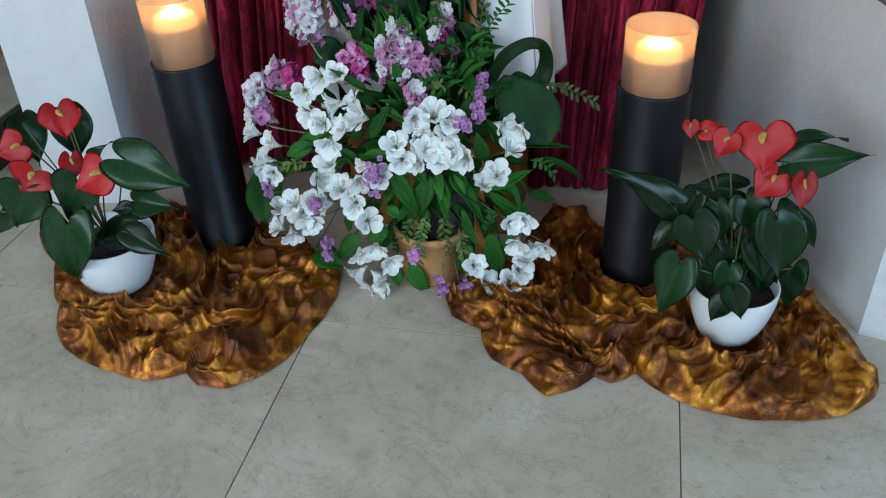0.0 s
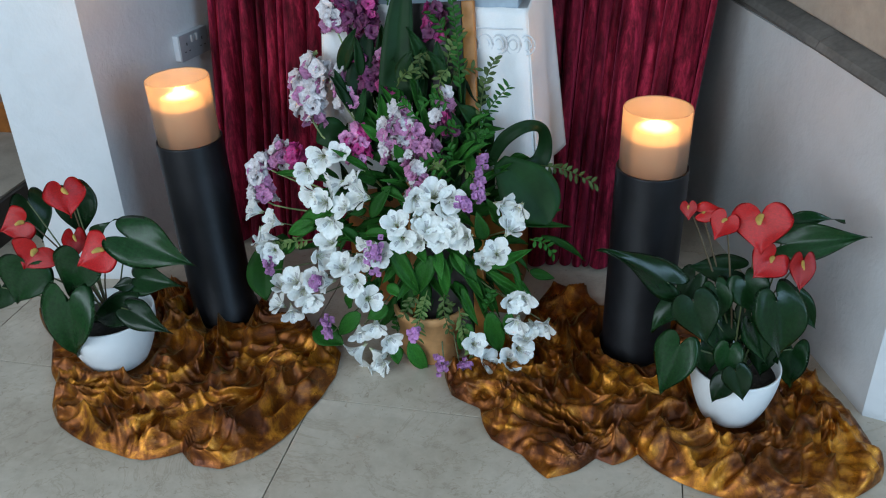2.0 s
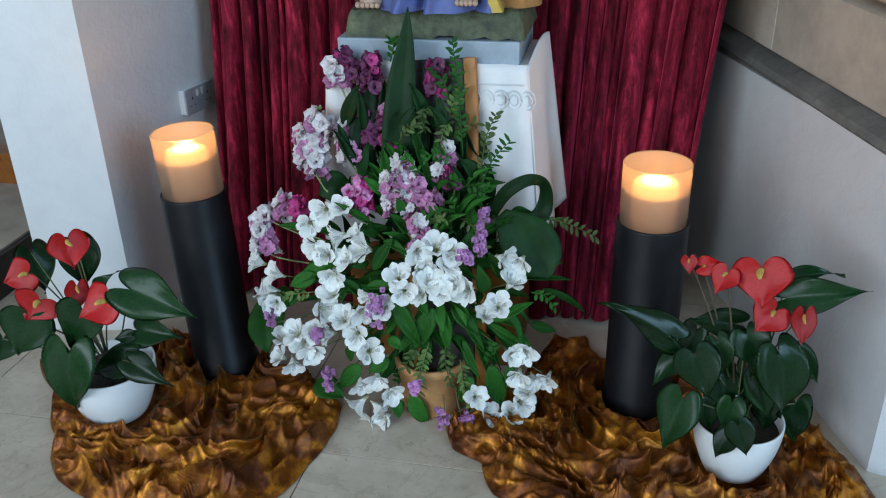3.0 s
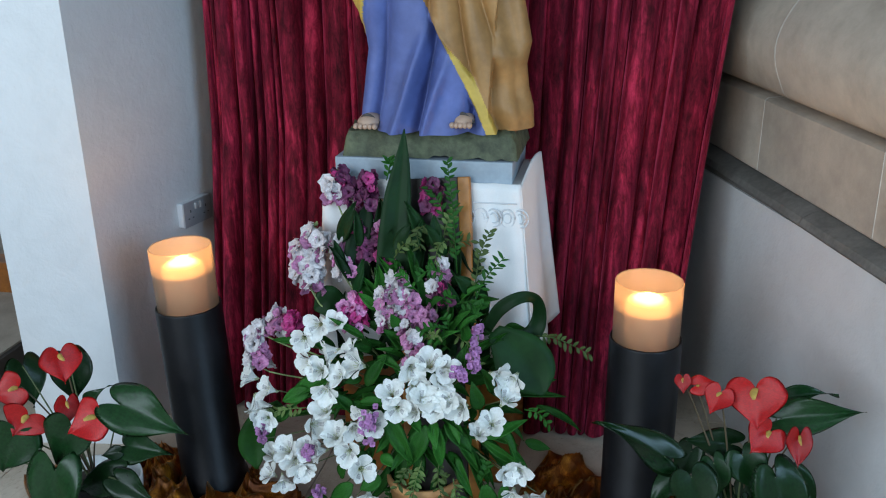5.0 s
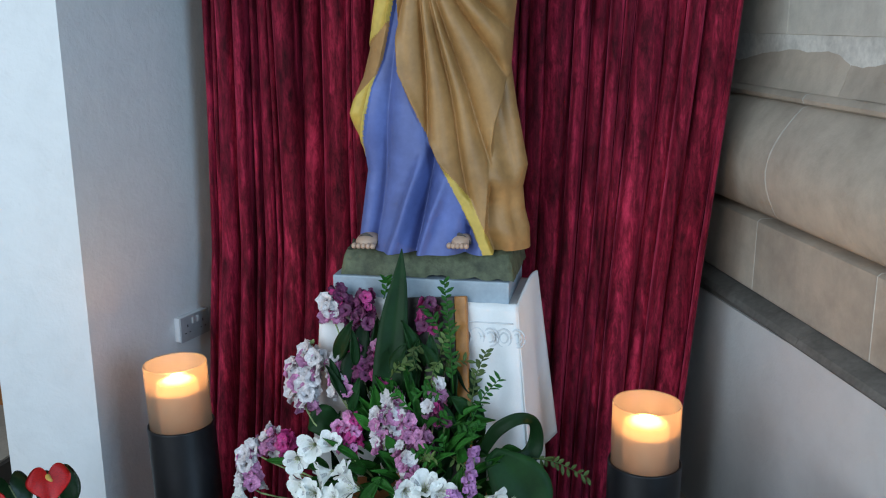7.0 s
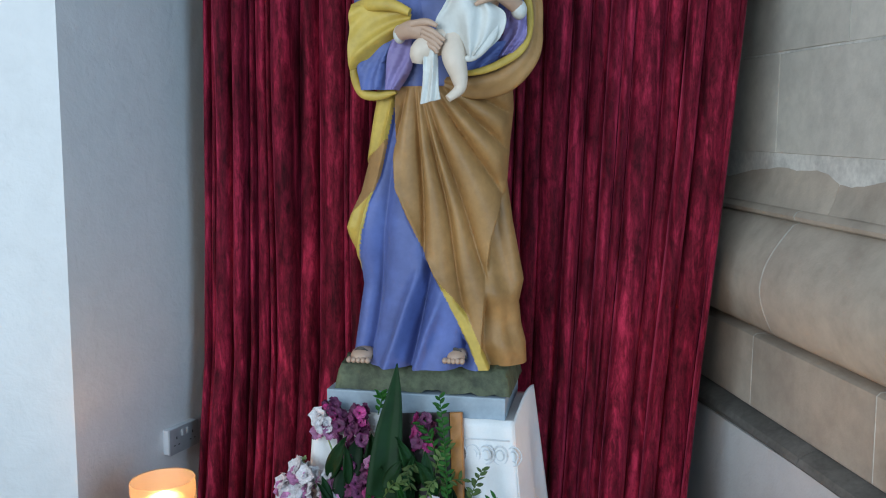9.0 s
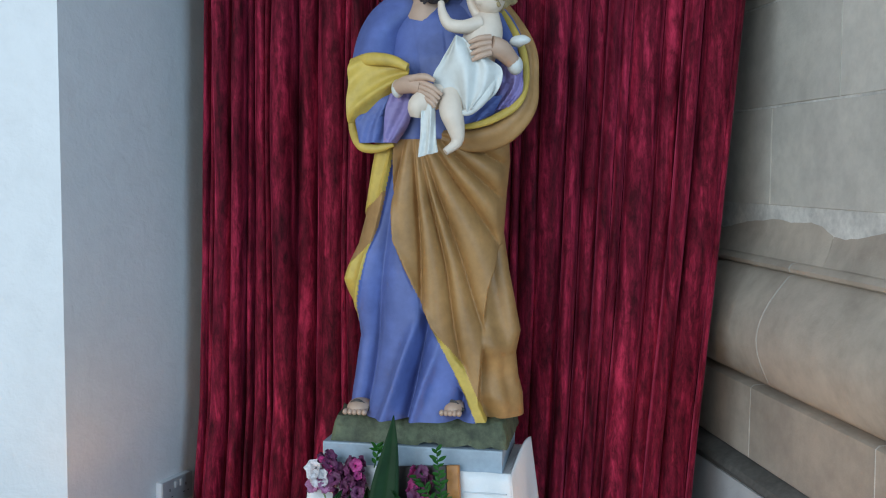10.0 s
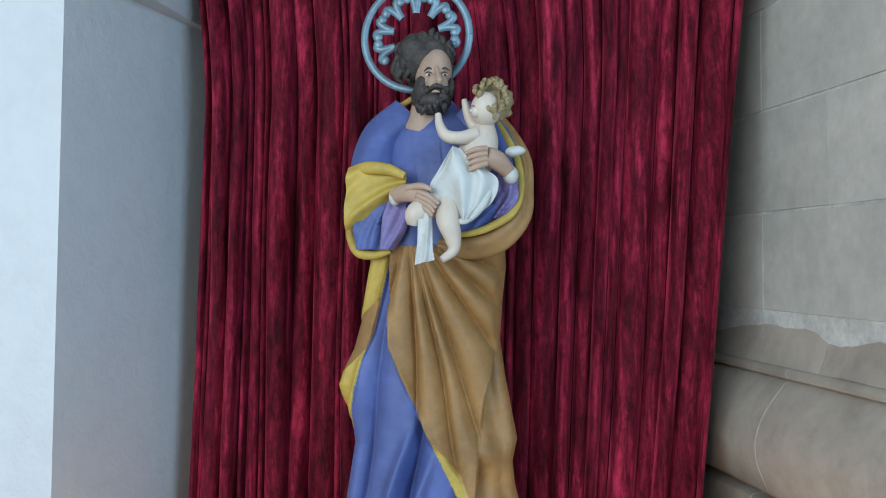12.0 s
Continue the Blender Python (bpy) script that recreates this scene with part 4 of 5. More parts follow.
    tube(bm, [(-0.43, 2.115, 1.895), (-0.478, 2.086, 1.868), (-0.486, 2.088, 1.838)], [0.032, 0.028, 0.016], 14, 5, 1, CHILD)
    patch(bm, [(-0.394, 2.030), (-0.425, 1.975), (-0.448, 1.930), (-0.418, 1.880), (-0.372, 1.842)], [(-0.370, 2.026), (-0.325, 1.985), (-0.280, 1.952), (-0.288, 1.900), (-0.335, 1.858)], 2.112, 0.042, 2.6, 0.0075, WHITE, 30, 60)
    tube(bm, [(-0.296, 2.105, 1.935), (-0.315, 2.085, 1.888), (-0.352, 2.078, 1.850), (-0.385, 2.080, 1.846)], [0.008, 0.012, 0.010, 0.004], 10, 6, 0.7, WHITE)
    patch(bm, [(-0.470, 1.880), (-0.472, 1.81), (-0.478, 1.740)], [(-0.440, 1.880), (-0.436, 1.80), (-0.430, 1.752)], 2.078, 0.012, 1.7, 0.005, WHITE)
    ball(bm, (-0.243, 2.165, 2.028), (0.025, 0.016, 0.014), 14, 10, WHITE, None, 0.35, 50)
    # neck
    tube(bm, [(-0.497, 2.275, 2.11), (-0.488, 2.262, 2.16), (-0.48, 2.255, 2.21)], [0.062, 0.044, 0.040], 18, 4, 1, SKIN)
    # head, bent down and turned a little to the child
    turn = Euler((radians(16), radians(8), radians(24))).to_matrix()
    ball(bm, (-0.470, 2.250, 2.246), (0.047, 0.064, 0.074), 28, 20, SKIN, turn)
    ball(bm, (-0.452, 2.206, 2.212), (0.030, 0.026, 0.034), 16, 12, SKIN, turn)
    tube(bm, [(-0.451, 2.190, 2.258), (-0.444, 2.178, 2.235), (-0.438, 2.168, 2.216), (-0.441, 2.178, 2.209)], [0.005, 0.006, 0.0085, 0.004], 10, 5, 1, SKIN)
    for x, y in ((-0.471, 2.186), (-0.430, 2.194)):
        tube(bm, [(x - 0.013, y + 0.008, 2.248), (x, y - 0.001, 2.255), (x + 0.012, y + 0.007, 2.249)], [0.0012, 0.0024, 0.0012], 6, 4, 1, HAIR)
        ball(bm, (x, y + 0.003, 2.237), (0.009, 0.006, 0.005), 12, 8, CHILD)
        ball(bm, (x + 0.002, y - 0.002, 2.236), (0.0035, 0.002, 0.0038), 8, 6, HAIR)
        tube(bm, [(x - 0.009, y, 2.240), (x, y - 0.003, 2.243), (x + 0.009, y, 2.240)], [0.001, 0.0018, 0.001], 6, 4, 1, HAIR)
    ball(bm, (-0.498, 2.285, 2.300), (0.078, 0.070, 0.072), 34, 24, HAIR, turn, 0.22, 38)
    rr = random.Random(4)
    for k in range(46):
        a = rr.uniform(-0.35, math.pi + 0.55)
        rad = rr.uniform(0.045, 0.080)
        x, z = -0.494 + rad * math.cos(a), 2.292 + rad * 0.95 * math.sin(a)
        if -0.505 < x < -0.418 and z < 2.300:
            continue
        y = 2.262 - 0.03 * (1 - rad / 0.085)
        tube(bm, [(x, y, z + 0.014), (x + 0.008 * math.cos(a * 3 + k), y - 0.008, z), (x + 0.010 * math.cos(a), y, z - 0.018), (x + 0.004, y + 0.004, z - 0.030)], [0.006, 0.009, 0.008, 0.004], 7, 4, 1, HAIR)
    ball(bm, (-0.458, 2.210, 2.172), (0.042, 0.038, 0.036), 24, 18, HAIR, turn, 0.22, 46)
    ball(bm, (-0.500, 2.225, 2.205), (0.020, 0.033, 0.044), 16, 12, HAIR, turn, 0.25, 42)
    ball(bm, (-0.424, 2.232, 2.200), (0.013, 0.028, 0.036), 14, 10, HAIR, turn, 0.25, 42)
    for k in range(26):
        x, z = -0.460 + rr.uniform(-0.042, 0.038), rr.uniform(2.146, 2.196)
        y = 2.178 + 12 * (x + 0.458) ** 2
        if abs(x + 0.450) < 0.014 and z > 2.180:
            continue
        tube(bm, [(x, y + 0.006, z + 0.010), (x + rr.uniform(-0.004, 0.004), y - 0.004, z), (x + rr.uniform(-0.006, 0.006), y + 0.004, z - 0.014)], [0.005, 0.007, 0.003], 7, 4, 1, HAIR)
    tube(bm, [(-0.472, 2.182, 2.194), (-0.446, 2.170, 2.203), (-0.422, 2.184, 2.195)], [0.005, 0.007, 0.004], 8, 4, 1, HAIR)
    tube(bm, [(-0.458, 2.169, 2.187), (-0.448, 2.166, 2.188), (-0.438, 2.171, 2.187)], [0.002, 0.004, 0.002], 8, 4, 1, SKIN)
    # halo: a ring with scrolls
    hx, hy, hz, hr = -0.538, 2.345, 2.385, 0.150
    tube(bm, [(hx + hr * math.cos(a), hy, hz + hr * math.sin(a)) for a in (2 * math.pi * i / 24 for i in range(25))], [0.0105] * 25, 8, 2, 0.55, HALO)
    for k in range(7):
        a = math.pi * (-0.12 + 1.24 * k / 6) + 0.02
        for s in (-1, 1):
            pts = []
            for q in range(9):
                f = q / 8
                r, b = 0.066 + 0.062 * math.sin(f * 1.9) * (1 - 0.25 * f), a + s * (0.02 + 0.21 * f ** 1.3)
                pts.append((hx + r * math.cos(b), hy - 0.002, hz + r * math.sin(b)))
            tube(bm, pts, [0.009 + 0.003 * (q / 8) for q in range(9)], 6, 2, 0.6, HALO)
            e = pts[-1]
            ball(bm, (e[0], e[1] - 0.002, e[2]), (0.014, 0.006, 0.014), 10, 8, HALO)
    # feet in sandals
    for x, y, z, w in ((-0.668, 2.190, 1.088, 0.032), (-0.412, 2.180, 1.100, 0.028)):
        ball(bm, (x, y + 0.025, z), (w, 0.050, 0.020), 14, 10, SKIN)
        for k in range(5):
            ball(bm, (x - w * 0.8 + w * 0.4 * k, y - 0.022, z - 0.006), (0.0075, 0.012, 0.008), 8, 6, SKIN)
        tube(bm, [(x - w, y + 0.01, z - 0.006), (x, y + 0.0, z + 0.020), (x + w, y + 0.01, z - 0.006)], [0.005] * 3, 6, 5, 0.5, HAIR)
    bmesh.ops.recalc_face_normals(bm, faces=bm.faces)
    ob = part("statue", bm, STATUE_MATS)
    ob.data.set_sharp_from_angle(angle=radians(65))
    return tagged(ob, "painted plaster statue of a robed bearded figure holding a child", "statue")


statue()

# ---- gold velvet on the floor ----
def floor_cloth(outline, cx, cy, seed, flats, label):
    """A heap of crushed velvet: deep crossing folds inside a wavy hem; flats are (x, y, radius, height) where things stand."""
    ring = [(math.atan2(y - cy, x - cx), math.hypot(x - cx, y - cy)) for x, y in outline]
    ring.sort()
    ang = [ring[-1][0] - 2 * math.pi] + [a for a, _ in ring] + [ring[0][0] + 2 * math.pi]
    rad = [ring[-1][1]] + [r for _, r in ring] + [ring[0][1]]
    na, nr = 400, 120
    reach = np.interp([-math.pi + 2 * math.pi * i / na for i in range(na)], ang, rad).tolist()
    bm = bmesh.new()
    rows = []
    for j in range(nr + 1):
        f = (j / nr) ** 0.75
        row = []
        for i in range(na + 1):
            a = -math.pi + 2 * math.pi * (i % na) / na
            r = reach[i % na] * f * (1 + 0.012 * noise.noise(Vector((math.cos(a) * 6, math.sin(a) * 6, seed))))
            x, y = cx + r * math.cos(a), cy + r * math.sin(a)
            w = noise.noise_vector(Vector((x * 3.5, y * 3.5, seed)))
            px, py = x + 0.09 * w.x, y + 0.09 * w.y
            w2 = noise.noise_vector(Vector((x * 12, y * 12, seed + 4)))
            g1 = noise.noise(Vector((px * 3.4, py * 3.4, seed + 1))) + 0.45 * noise.noise(Vector((px * 8, py * 8, seed + 2)))
            calm = min(1, max(0.0, 0.55 + 1.6 * noise.noise(Vector((x * 2.4, y * 2.4, seed + 9)))))
            big = 0.5 + 0.7 * noise.noise(Vector((x * 3.2, y * 3.2, seed + 12)))
            turn = 2.5 * noise.noise(Vector((x * 1.7, y * 1.7, seed + 20)))
            ca, sa = math.cos(turn), math.sin(turn)
            ux, uy = ca * (px - cx) + sa * (py - cy), 0.45 * (ca * (py - cy) - sa * (px - cx))
            a1 = math.exp(-(math.sin(math.pi * 4.4 * g1) / 0.45) ** 2)
            a2 = max(0.0, 1 - 3.0 * abs(noise.noise(Vector((ux * 13, uy * 13, seed + 15))))) ** 1.2
            a3 = max(0.0, 1 - 3.0 * abs(noise.noise(Vector((px * 15 + 4, py * 15, seed + 16))))) ** 1.2
            a4 = max(0.0, 1 - 2.2 * abs(noise.noise(Vector((px * 40, py * 40, seed + 17)))))
            h = 0.004 + 0.024 * max(0.05, big) + a1 * 0.020 * (0.3 + 0.9 * big) + a2 * 0.040 + a3 * 0.030 * (0.3 + 0.7 * calm) + a4 * 0.005 * calm
            edge = (1 - f) * reach[i % na]
            h = 0.004 + (h - 0.004) * (1 - math.exp(-edge / 0.022))
            for fx, fy, fr, fh in flats:
                d = math.hypot(x - fx, y - fy)
                k = min(1, max(0, (d - fr) / 0.035))
                h = fh + (h - fh) * k * k * (3 - 2 * k)
            row.append((x + 0.55 * h * w2.x, y + 0.55 * h * w2.y, h))
        rows.append(row)
    sheet(bm, rows)
    bmesh.ops.remove_doubles(bm, verts=bm.verts, dist=0.00002)
    bmesh.ops.recalc_face_normals(bm, faces=bm.faces)
    if sum(q.normal.z for q in bm.faces) < 0:
        bmesh.ops.reverse_faces(bm, faces=bm.faces)
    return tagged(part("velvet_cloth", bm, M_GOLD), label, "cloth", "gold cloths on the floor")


floor_cloth([(-1.72, 1.93), (-1.6, 1.83), (-1.48, 1.65), (-1.37, 1.49), (-1.28, 1.45), (-1.2, 1.43), (-1.09, 1.41), (-1.01, 1.46), (-0.96, 1.42), (-0.89, 1.42), (-0.83, 1.47), (-0.78, 1.54), (-0.75, 1.66), (-0.73, 1.77), (-0.74, 1.92), (-0.85, 2.01), (-0.98, 2.07), (-1.15, 2.16), (-1.36, 2.18), (-1.5, 2.17), (-1.62, 2.02)],
            -1.13, 1.78, 2, [(-1.165, 2.06, 0.10, 0.002), (-1.352, 1.766, 0.086, 0.018)], "crumpled gold-brown crushed velvet cloth under a potted anthurium")
floor_cloth([(-0.43, 1.88), (-0.39, 1.79), (-0.31, 1.75), (-0.26, 1.64), (-0.18, 1.6), (-0.11, 1.53), (-0.04, 1.57), (0.0, 1.62), (0.04, 1.6), (0.1, 1.65), (0.15, 1.6), (0.2, 1.57), (0.31, 1.54), (0.45, 1.55), (0.58, 1.59), (0.65, 1.66), (0.67, 1.71), (0.655, 1.79), (0.63, 1.88), (0.56, 2.03), (0.50, 2.14), (0.36, 2.2), (0.2, 2.2), (-0.02, 2.28), (-0.11, 2.37), (-0.18, 2.38), (-0.22, 2.27), (-0.25, 2.14), (-0.32, 2.0)],
            0.10, 1.86, 11, [(0.08, 2.085, 0.10, 0.002), (0.318, 1.832, 0.080, 0.018)], "crumpled gold-brown crushed velvet cloth spread beside the white wall")


# ---- plants ----
HEART_EDGE = [(0.0, 0.0), (0.07, -0.12), (0.19, -0.19), (0.33, -0.17), (0.44, -0.06), (0.50, 0.10), (0.48, 0.28), (0.39, 0.45), (0.27, 0.60), (0.15, 0.74), (0.065, 0.86), (0.02, 0.95), (0.0, 1.0)]


def heart(length_cut=0.22, droop=0.22, fold=0.16, wave=0.0, seed=0):
    """A heart-shaped blade with two round lobes: stem at the origin, tip at y = 1, one wide, its midrib sunk."""
    bm = bmesh.new()
    edge = spline(HEART_EDGE, 3)
    n, m = len(edge) - 1, 7
    rows = []
    for j, (ex, ey) in enumerate(edge):
        t = j / n
        mid = max(0.0, (t - 0.12) / 0.88) ** 1.15
        ey = float(ey) if ey > 0 else float(ey) * length_cut / 0.19
        row = []
        for i in range(-m, m + 1):
            s = i / m
            k = abs(s)
            x = math.copysign(float(ex) * k, s)
            y = mid + (ey - mid) * k
            z = fold * abs(x) ** 1.2 - droop * max(0.0, y) ** 2 - 0.35 * droop * max(0.0, -y) + wave * 0.07 * math.sin(9 * t + seed + (1.5 if s < 0 else 0)) * k * k - 0.06 * k ** 5 + 0.010 * math.cos(k * 14 - t * 11) * k
            row.append((x, y, z))
        rows.append(row)
    under = [[(x, y, z - 0.009 * (1 - abs(i - m) / m)) for i, (x, y, z) in enumerate(row)][::-1] for row in rows]
    sheet(bm, rows)
    sheet(bm, under)
    bmesh.ops.remove_doubles(bm, verts=bm.verts, dist=0.0005)
    return bm


def lance(seed=0, droop=0.25):
    """A narrow pointed blade from the origin to y = 1, one wide."""
    bm = bmesh.new()
    rows = []
    for j in range(13):
        t = j / 12
        w = 0.5 * math.sin(math.pi * (0.04 + 0.96 * t) ** 0.8) ** 0.9 if j < 12 else 0
        rows.append([(s / 3 * w, t, 0.22 * abs(s / 3 * w) - droop * t * t + 0.03 * math.sin(6 * t + seed + s)) for s in range(-3, 4)])
    sheet(bm, rows)
    bmesh.ops.remove_doubles(bm, verts=bm.verts, dist=0.0005)
    bmesh.ops.solidify(bm, geom=list(bm.faces), thickness=0.010)
    return bm


EYE_POINT = Vector((0.0, -0.2, 1.7))


def blade_pose(base, tip, width, tilt=0.5, spin=0.0):
    """The pose of a unit blade from base to tip, its face turned upwards and to the open side of the niche."""
    base, tip = Vector(base), Vector(tip)
    y = tip - base
    length = y.length
    y.normalize()
    face = (EYE_POINT - base).normalized() * tilt + Vector((0, 0, 1)) * (1 - tilt)
    z = (face - y * face.dot(y)).normalized()
    x = y.cross(z)
    m = Matrix((x, y, z)).transposed().to_4x4()
    return Matrix.Translation(base) @ m @ Matrix.Rotation(spin, 4, "Y") @ Matrix.Diagonal((width, length, length * 0.8, 1))


def stem_to(name, a, b, r, material, parent, sag=0.03):
    a, b = Vector(a), Vector(b)
    mid = (a + b) / 2 + Vector((0, 0, sag))
    bm = bmesh.new()
    tube(bm, [tuple(a), tuple(a.lerp(mid, 0.55) + Vector((0, 0, sag * 0.4))), tuple(mid.lerp(b, 0.45)), tuple(b)], [r, r * 0.9, r * 0.8, r * 0.7], 6, 4)
    return part(name, bm, material, parent)


def anthurium(x, y, rim, radius, leaves, spathes, seed, label):
    rnd = random.Random(seed)
    plant = thing("anthurium", label, "potted plant", (0, 0, 0), "potted anthuriums on the gold cloths")
    bm = bmesh.new()
    z0 = 0.019
    h = rim - z0
    prof = [(0.0, z0), (radius * 0.58, z0), (radius * 0.66, z0 + 0.05 * h)]
    prof += [(radius * (0.66 + 0.34 * math.sin(math.pi / 2 * (k / 8)) ** 0.9), z0 + h * (0.05 + 0.93 * k / 8)) for k in range(1, 9)]
    prof += [(radius * 0.995, rim), (radius * 0.95, rim - 0.001), (radius * 0.93, rim - 0.02), (radius * 0.90, rim - 0.04)]
    lathe(bm, prof, 56, x, y)
    pot = part("pot", bm, M_POT, plant, "smooth glazed white pot")
    bm = bmesh.new()
    lathe(bm, [(radius * 0.92, rim - 0.034), (radius * 0.6, rim - 0.022), (0.0, rim - 0.018)], 32, x, y)
    part("soil", bm, M_SOIL, pot)
    first = [None, None]
    for k, (bx, by, bz, tx, ty, tz, w) in enumerate(leaves):
        base = Vector((bx, by, bz))
        pose_m = blade_pose(base, (tx, ty, tz), w, 0.68 + rnd.uniform(-0.15, 0.2), rnd.uniform(-0.4, 0.4))
        v = k % 2
        if first[v] is None:
            first[v] = part("leaf", heart(0.24, 0.18 + 0.14 * v, 0.42, 1.8, k), M_LEAF_DARK, plant)
            first[v].matrix_basis = pose_m
        else:
            same_mesh("leaf", first[v], pose_m, plant)
        foot = (x + rnd.uniform(-0.03, 0.03), y + rnd.uniform(-0.03, 0.03), rim - 0.02)
        stem_to("leaf_stem", foot, base, 0.0026, M_STEM, plant, 0.02)
    spathe_mesh = None
    for k, (bx, by, bz, tx, ty, tz, w) in enumerate(spathes):
        base = Vector((bx, by, bz))
        m = blade_pose(base, (tx, ty, tz), w, 0.85, rnd.uniform(-0.35, 0.35))
        if spathe_mesh is None:
            spathe_mesh = part("spathe", heart(0.30, -0.14, 0.50, 2.0, k), M_SPATHE, plant, "glossy red heart-shaped spathe")
            spathe_mesh.matrix_basis = m
            ob = spathe_mesh
        else:
            ob = same_mesh("spathe", spathe_mesh, m, plant)
        bm = bmesh.new()
        tube(bm, [(0, 0.02, 0.02), (0.02, 0.10, 0.20), (0.0, 0.20, 0.42)], [0.050, 0.062, 0.030], 10, 4)
        part("spadix", bm, M_SPADIX, ob, "yellow spadix")
        stem_to("flower_stem", (x + rnd.uniform(-0.02, 0.02), y + rnd.uniform(-0.02, 0.02), rim - 0.02), base + Vector((0, 0.012, -0.004)), 0.0026, M_STEM_RED, plant, 0.05)
    return plant


RIGHT_LEAVES = [
    (0.129, 1.790, 0.415, -0.015, 1.760, 0.516, 0.095),
    (0.159, 1.800, 0.354, 0.093, 1.770, 0.294, 0.076),
    (0.189, 1.760, 0.388, 0.233, 1.730, 0.286, 0.112),
    (0.238, 1.790, 0.411, 0.267, 1.770, 0.320, 0.069),
    (0.171, 1.750, 0.268, 0.134, 1.720, 0.128, 0.109),
    (0.284, 1.730, 0.196, 0.252, 1.710, 0.138, 0.063),
    (0.299, 1.710, 0.239, 0.327, 1.690, 0.165, 0.070),
    (0.370, 1.770, 0.403, 0.417, 1.730, 0.242, 0.124),
    (0.422, 1.820, 0.384, 0.479, 1.800, 0.311, 0.060),
    (0.448, 1.860, 0.213, 0.445, 1.840, 0.092, 0.092),
]

RIGHT_LEAVES_MORE = [
    (0.380, 1.830, 0.517, 0.542, 1.800, 0.571, 0.090),
    (0.388, 1.890, 0.534, 0.500, 1.890, 0.578, 0.041),
    (0.280, 1.840, 0.434, 0.167, 1.820, 0.444, 0.073),
    (0.301, 1.800, 0.431, 0.343, 1.770, 0.351, 0.096),
    (0.329, 1.790, 0.326, 0.386, 1.770, 0.216, 0.080),
    (0.250, 1.810, 0.309, 0.295, 1.780, 0.210, 0.090),
    (0.294, 1.830, 0.325, 0.323, 1.810, 0.226, 0.090),
    (0.225, 1.790, 0.245, 0.259, 1.770, 0.162, 0.072),
    (0.370, 1.820, 0.250, 0.377, 1.800, 0.154, 0.077),
    (0.289, 1.780, 0.252, 0.279, 1.760, 0.172, 0.072),
    (0.196, 1.870, 0.386, 0.153, 1.850, 0.296, 0.075),
]

LEFT_LEAVES = [
    (-1.184, 1.690, 0.472, -1.007, 1.670, 0.422, 0.129),
    (-1.344, 1.620, 0.312, -1.377, 1.590, 0.119, 0.152),
    (-1.312, 1.660, 0.416, -1.366, 1.640, 0.298, 0.127),
    (-1.391, 1.800, 0.522, -1.368, 1.780, 0.393, 0.105),
    (-1.473, 1.660, 0.376, -1.518, 1.630, 0.266, 0.146),
    (-1.569, 1.660, 0.303, -1.589, 1.630, 0.226, 0.088),
    (-1.567, 1.840, 0.468, -1.529, 1.820, 0.353, 0.111),
    (-1.221, 1.690, 0.262, -1.349, 1.660, 0.219, 0.100),
    (-1.181, 1.630, 0.293, -1.068, 1.600, 0.259, 0.077),
    (-1.221, 1.740, 0.318, -1.100, 1.720, 0.325, 0.093),
    (-1.231, 1.720, 0.312, -1.271, 1.700, 0.308, 0.040),
    (-1.331, 1.760, 0.404, -1.282, 1.760, 0.479, 0.061),
]

RIGHT_SPATHES = [
    (0.311, 1.800, 0.604, 0.321, 1.770, 0.520, 0.134),
    (0.158, 1.830, 0.599, 0.162, 1.820, 0.565, 0.039),
    (0.189, 1.830, 0.583, 0.236, 1.820, 0.601, 0.048),
    (0.240, 1.800, 0.587, 0.219, 1.780, 0.541, 0.070),
    (0.353, 1.800, 0.500, 0.311, 1.780, 0.451, 0.091),
    (0.413, 1.790, 0.502, 0.413, 1.770, 0.432, 0.057),
]

LEFT_SPATHES = [
    (-1.353, 1.720, 0.581, -1.337, 1.700, 0.509, 0.107),
    (-1.483, 1.710, 0.480, -1.543, 1.690, 0.456, 0.099),
    (-1.444, 1.680, 0.421, -1.480, 1.660, 0.370, 0.121),
    (-1.341, 1.700, 0.460, -1.340, 1.680, 0.399, 0.062),
    (-1.234, 1.660, 0.451, -1.300, 1.640, 0.406, 0.117),
]

anthurium(-1.352, 1.766, 0.182, 0.125, LEFT_LEAVES, LEFT_SPATHES, 5, "red anthurium with glossy leaves in a white pot beside the pier")
anthurium(0.318, 1.832, 0.176, 0.108, RIGHT_LEAVES + RIGHT_LEAVES_MORE, RIGHT_SPATHES, 6, "bushy red anthurium in a white pot by the white wall")

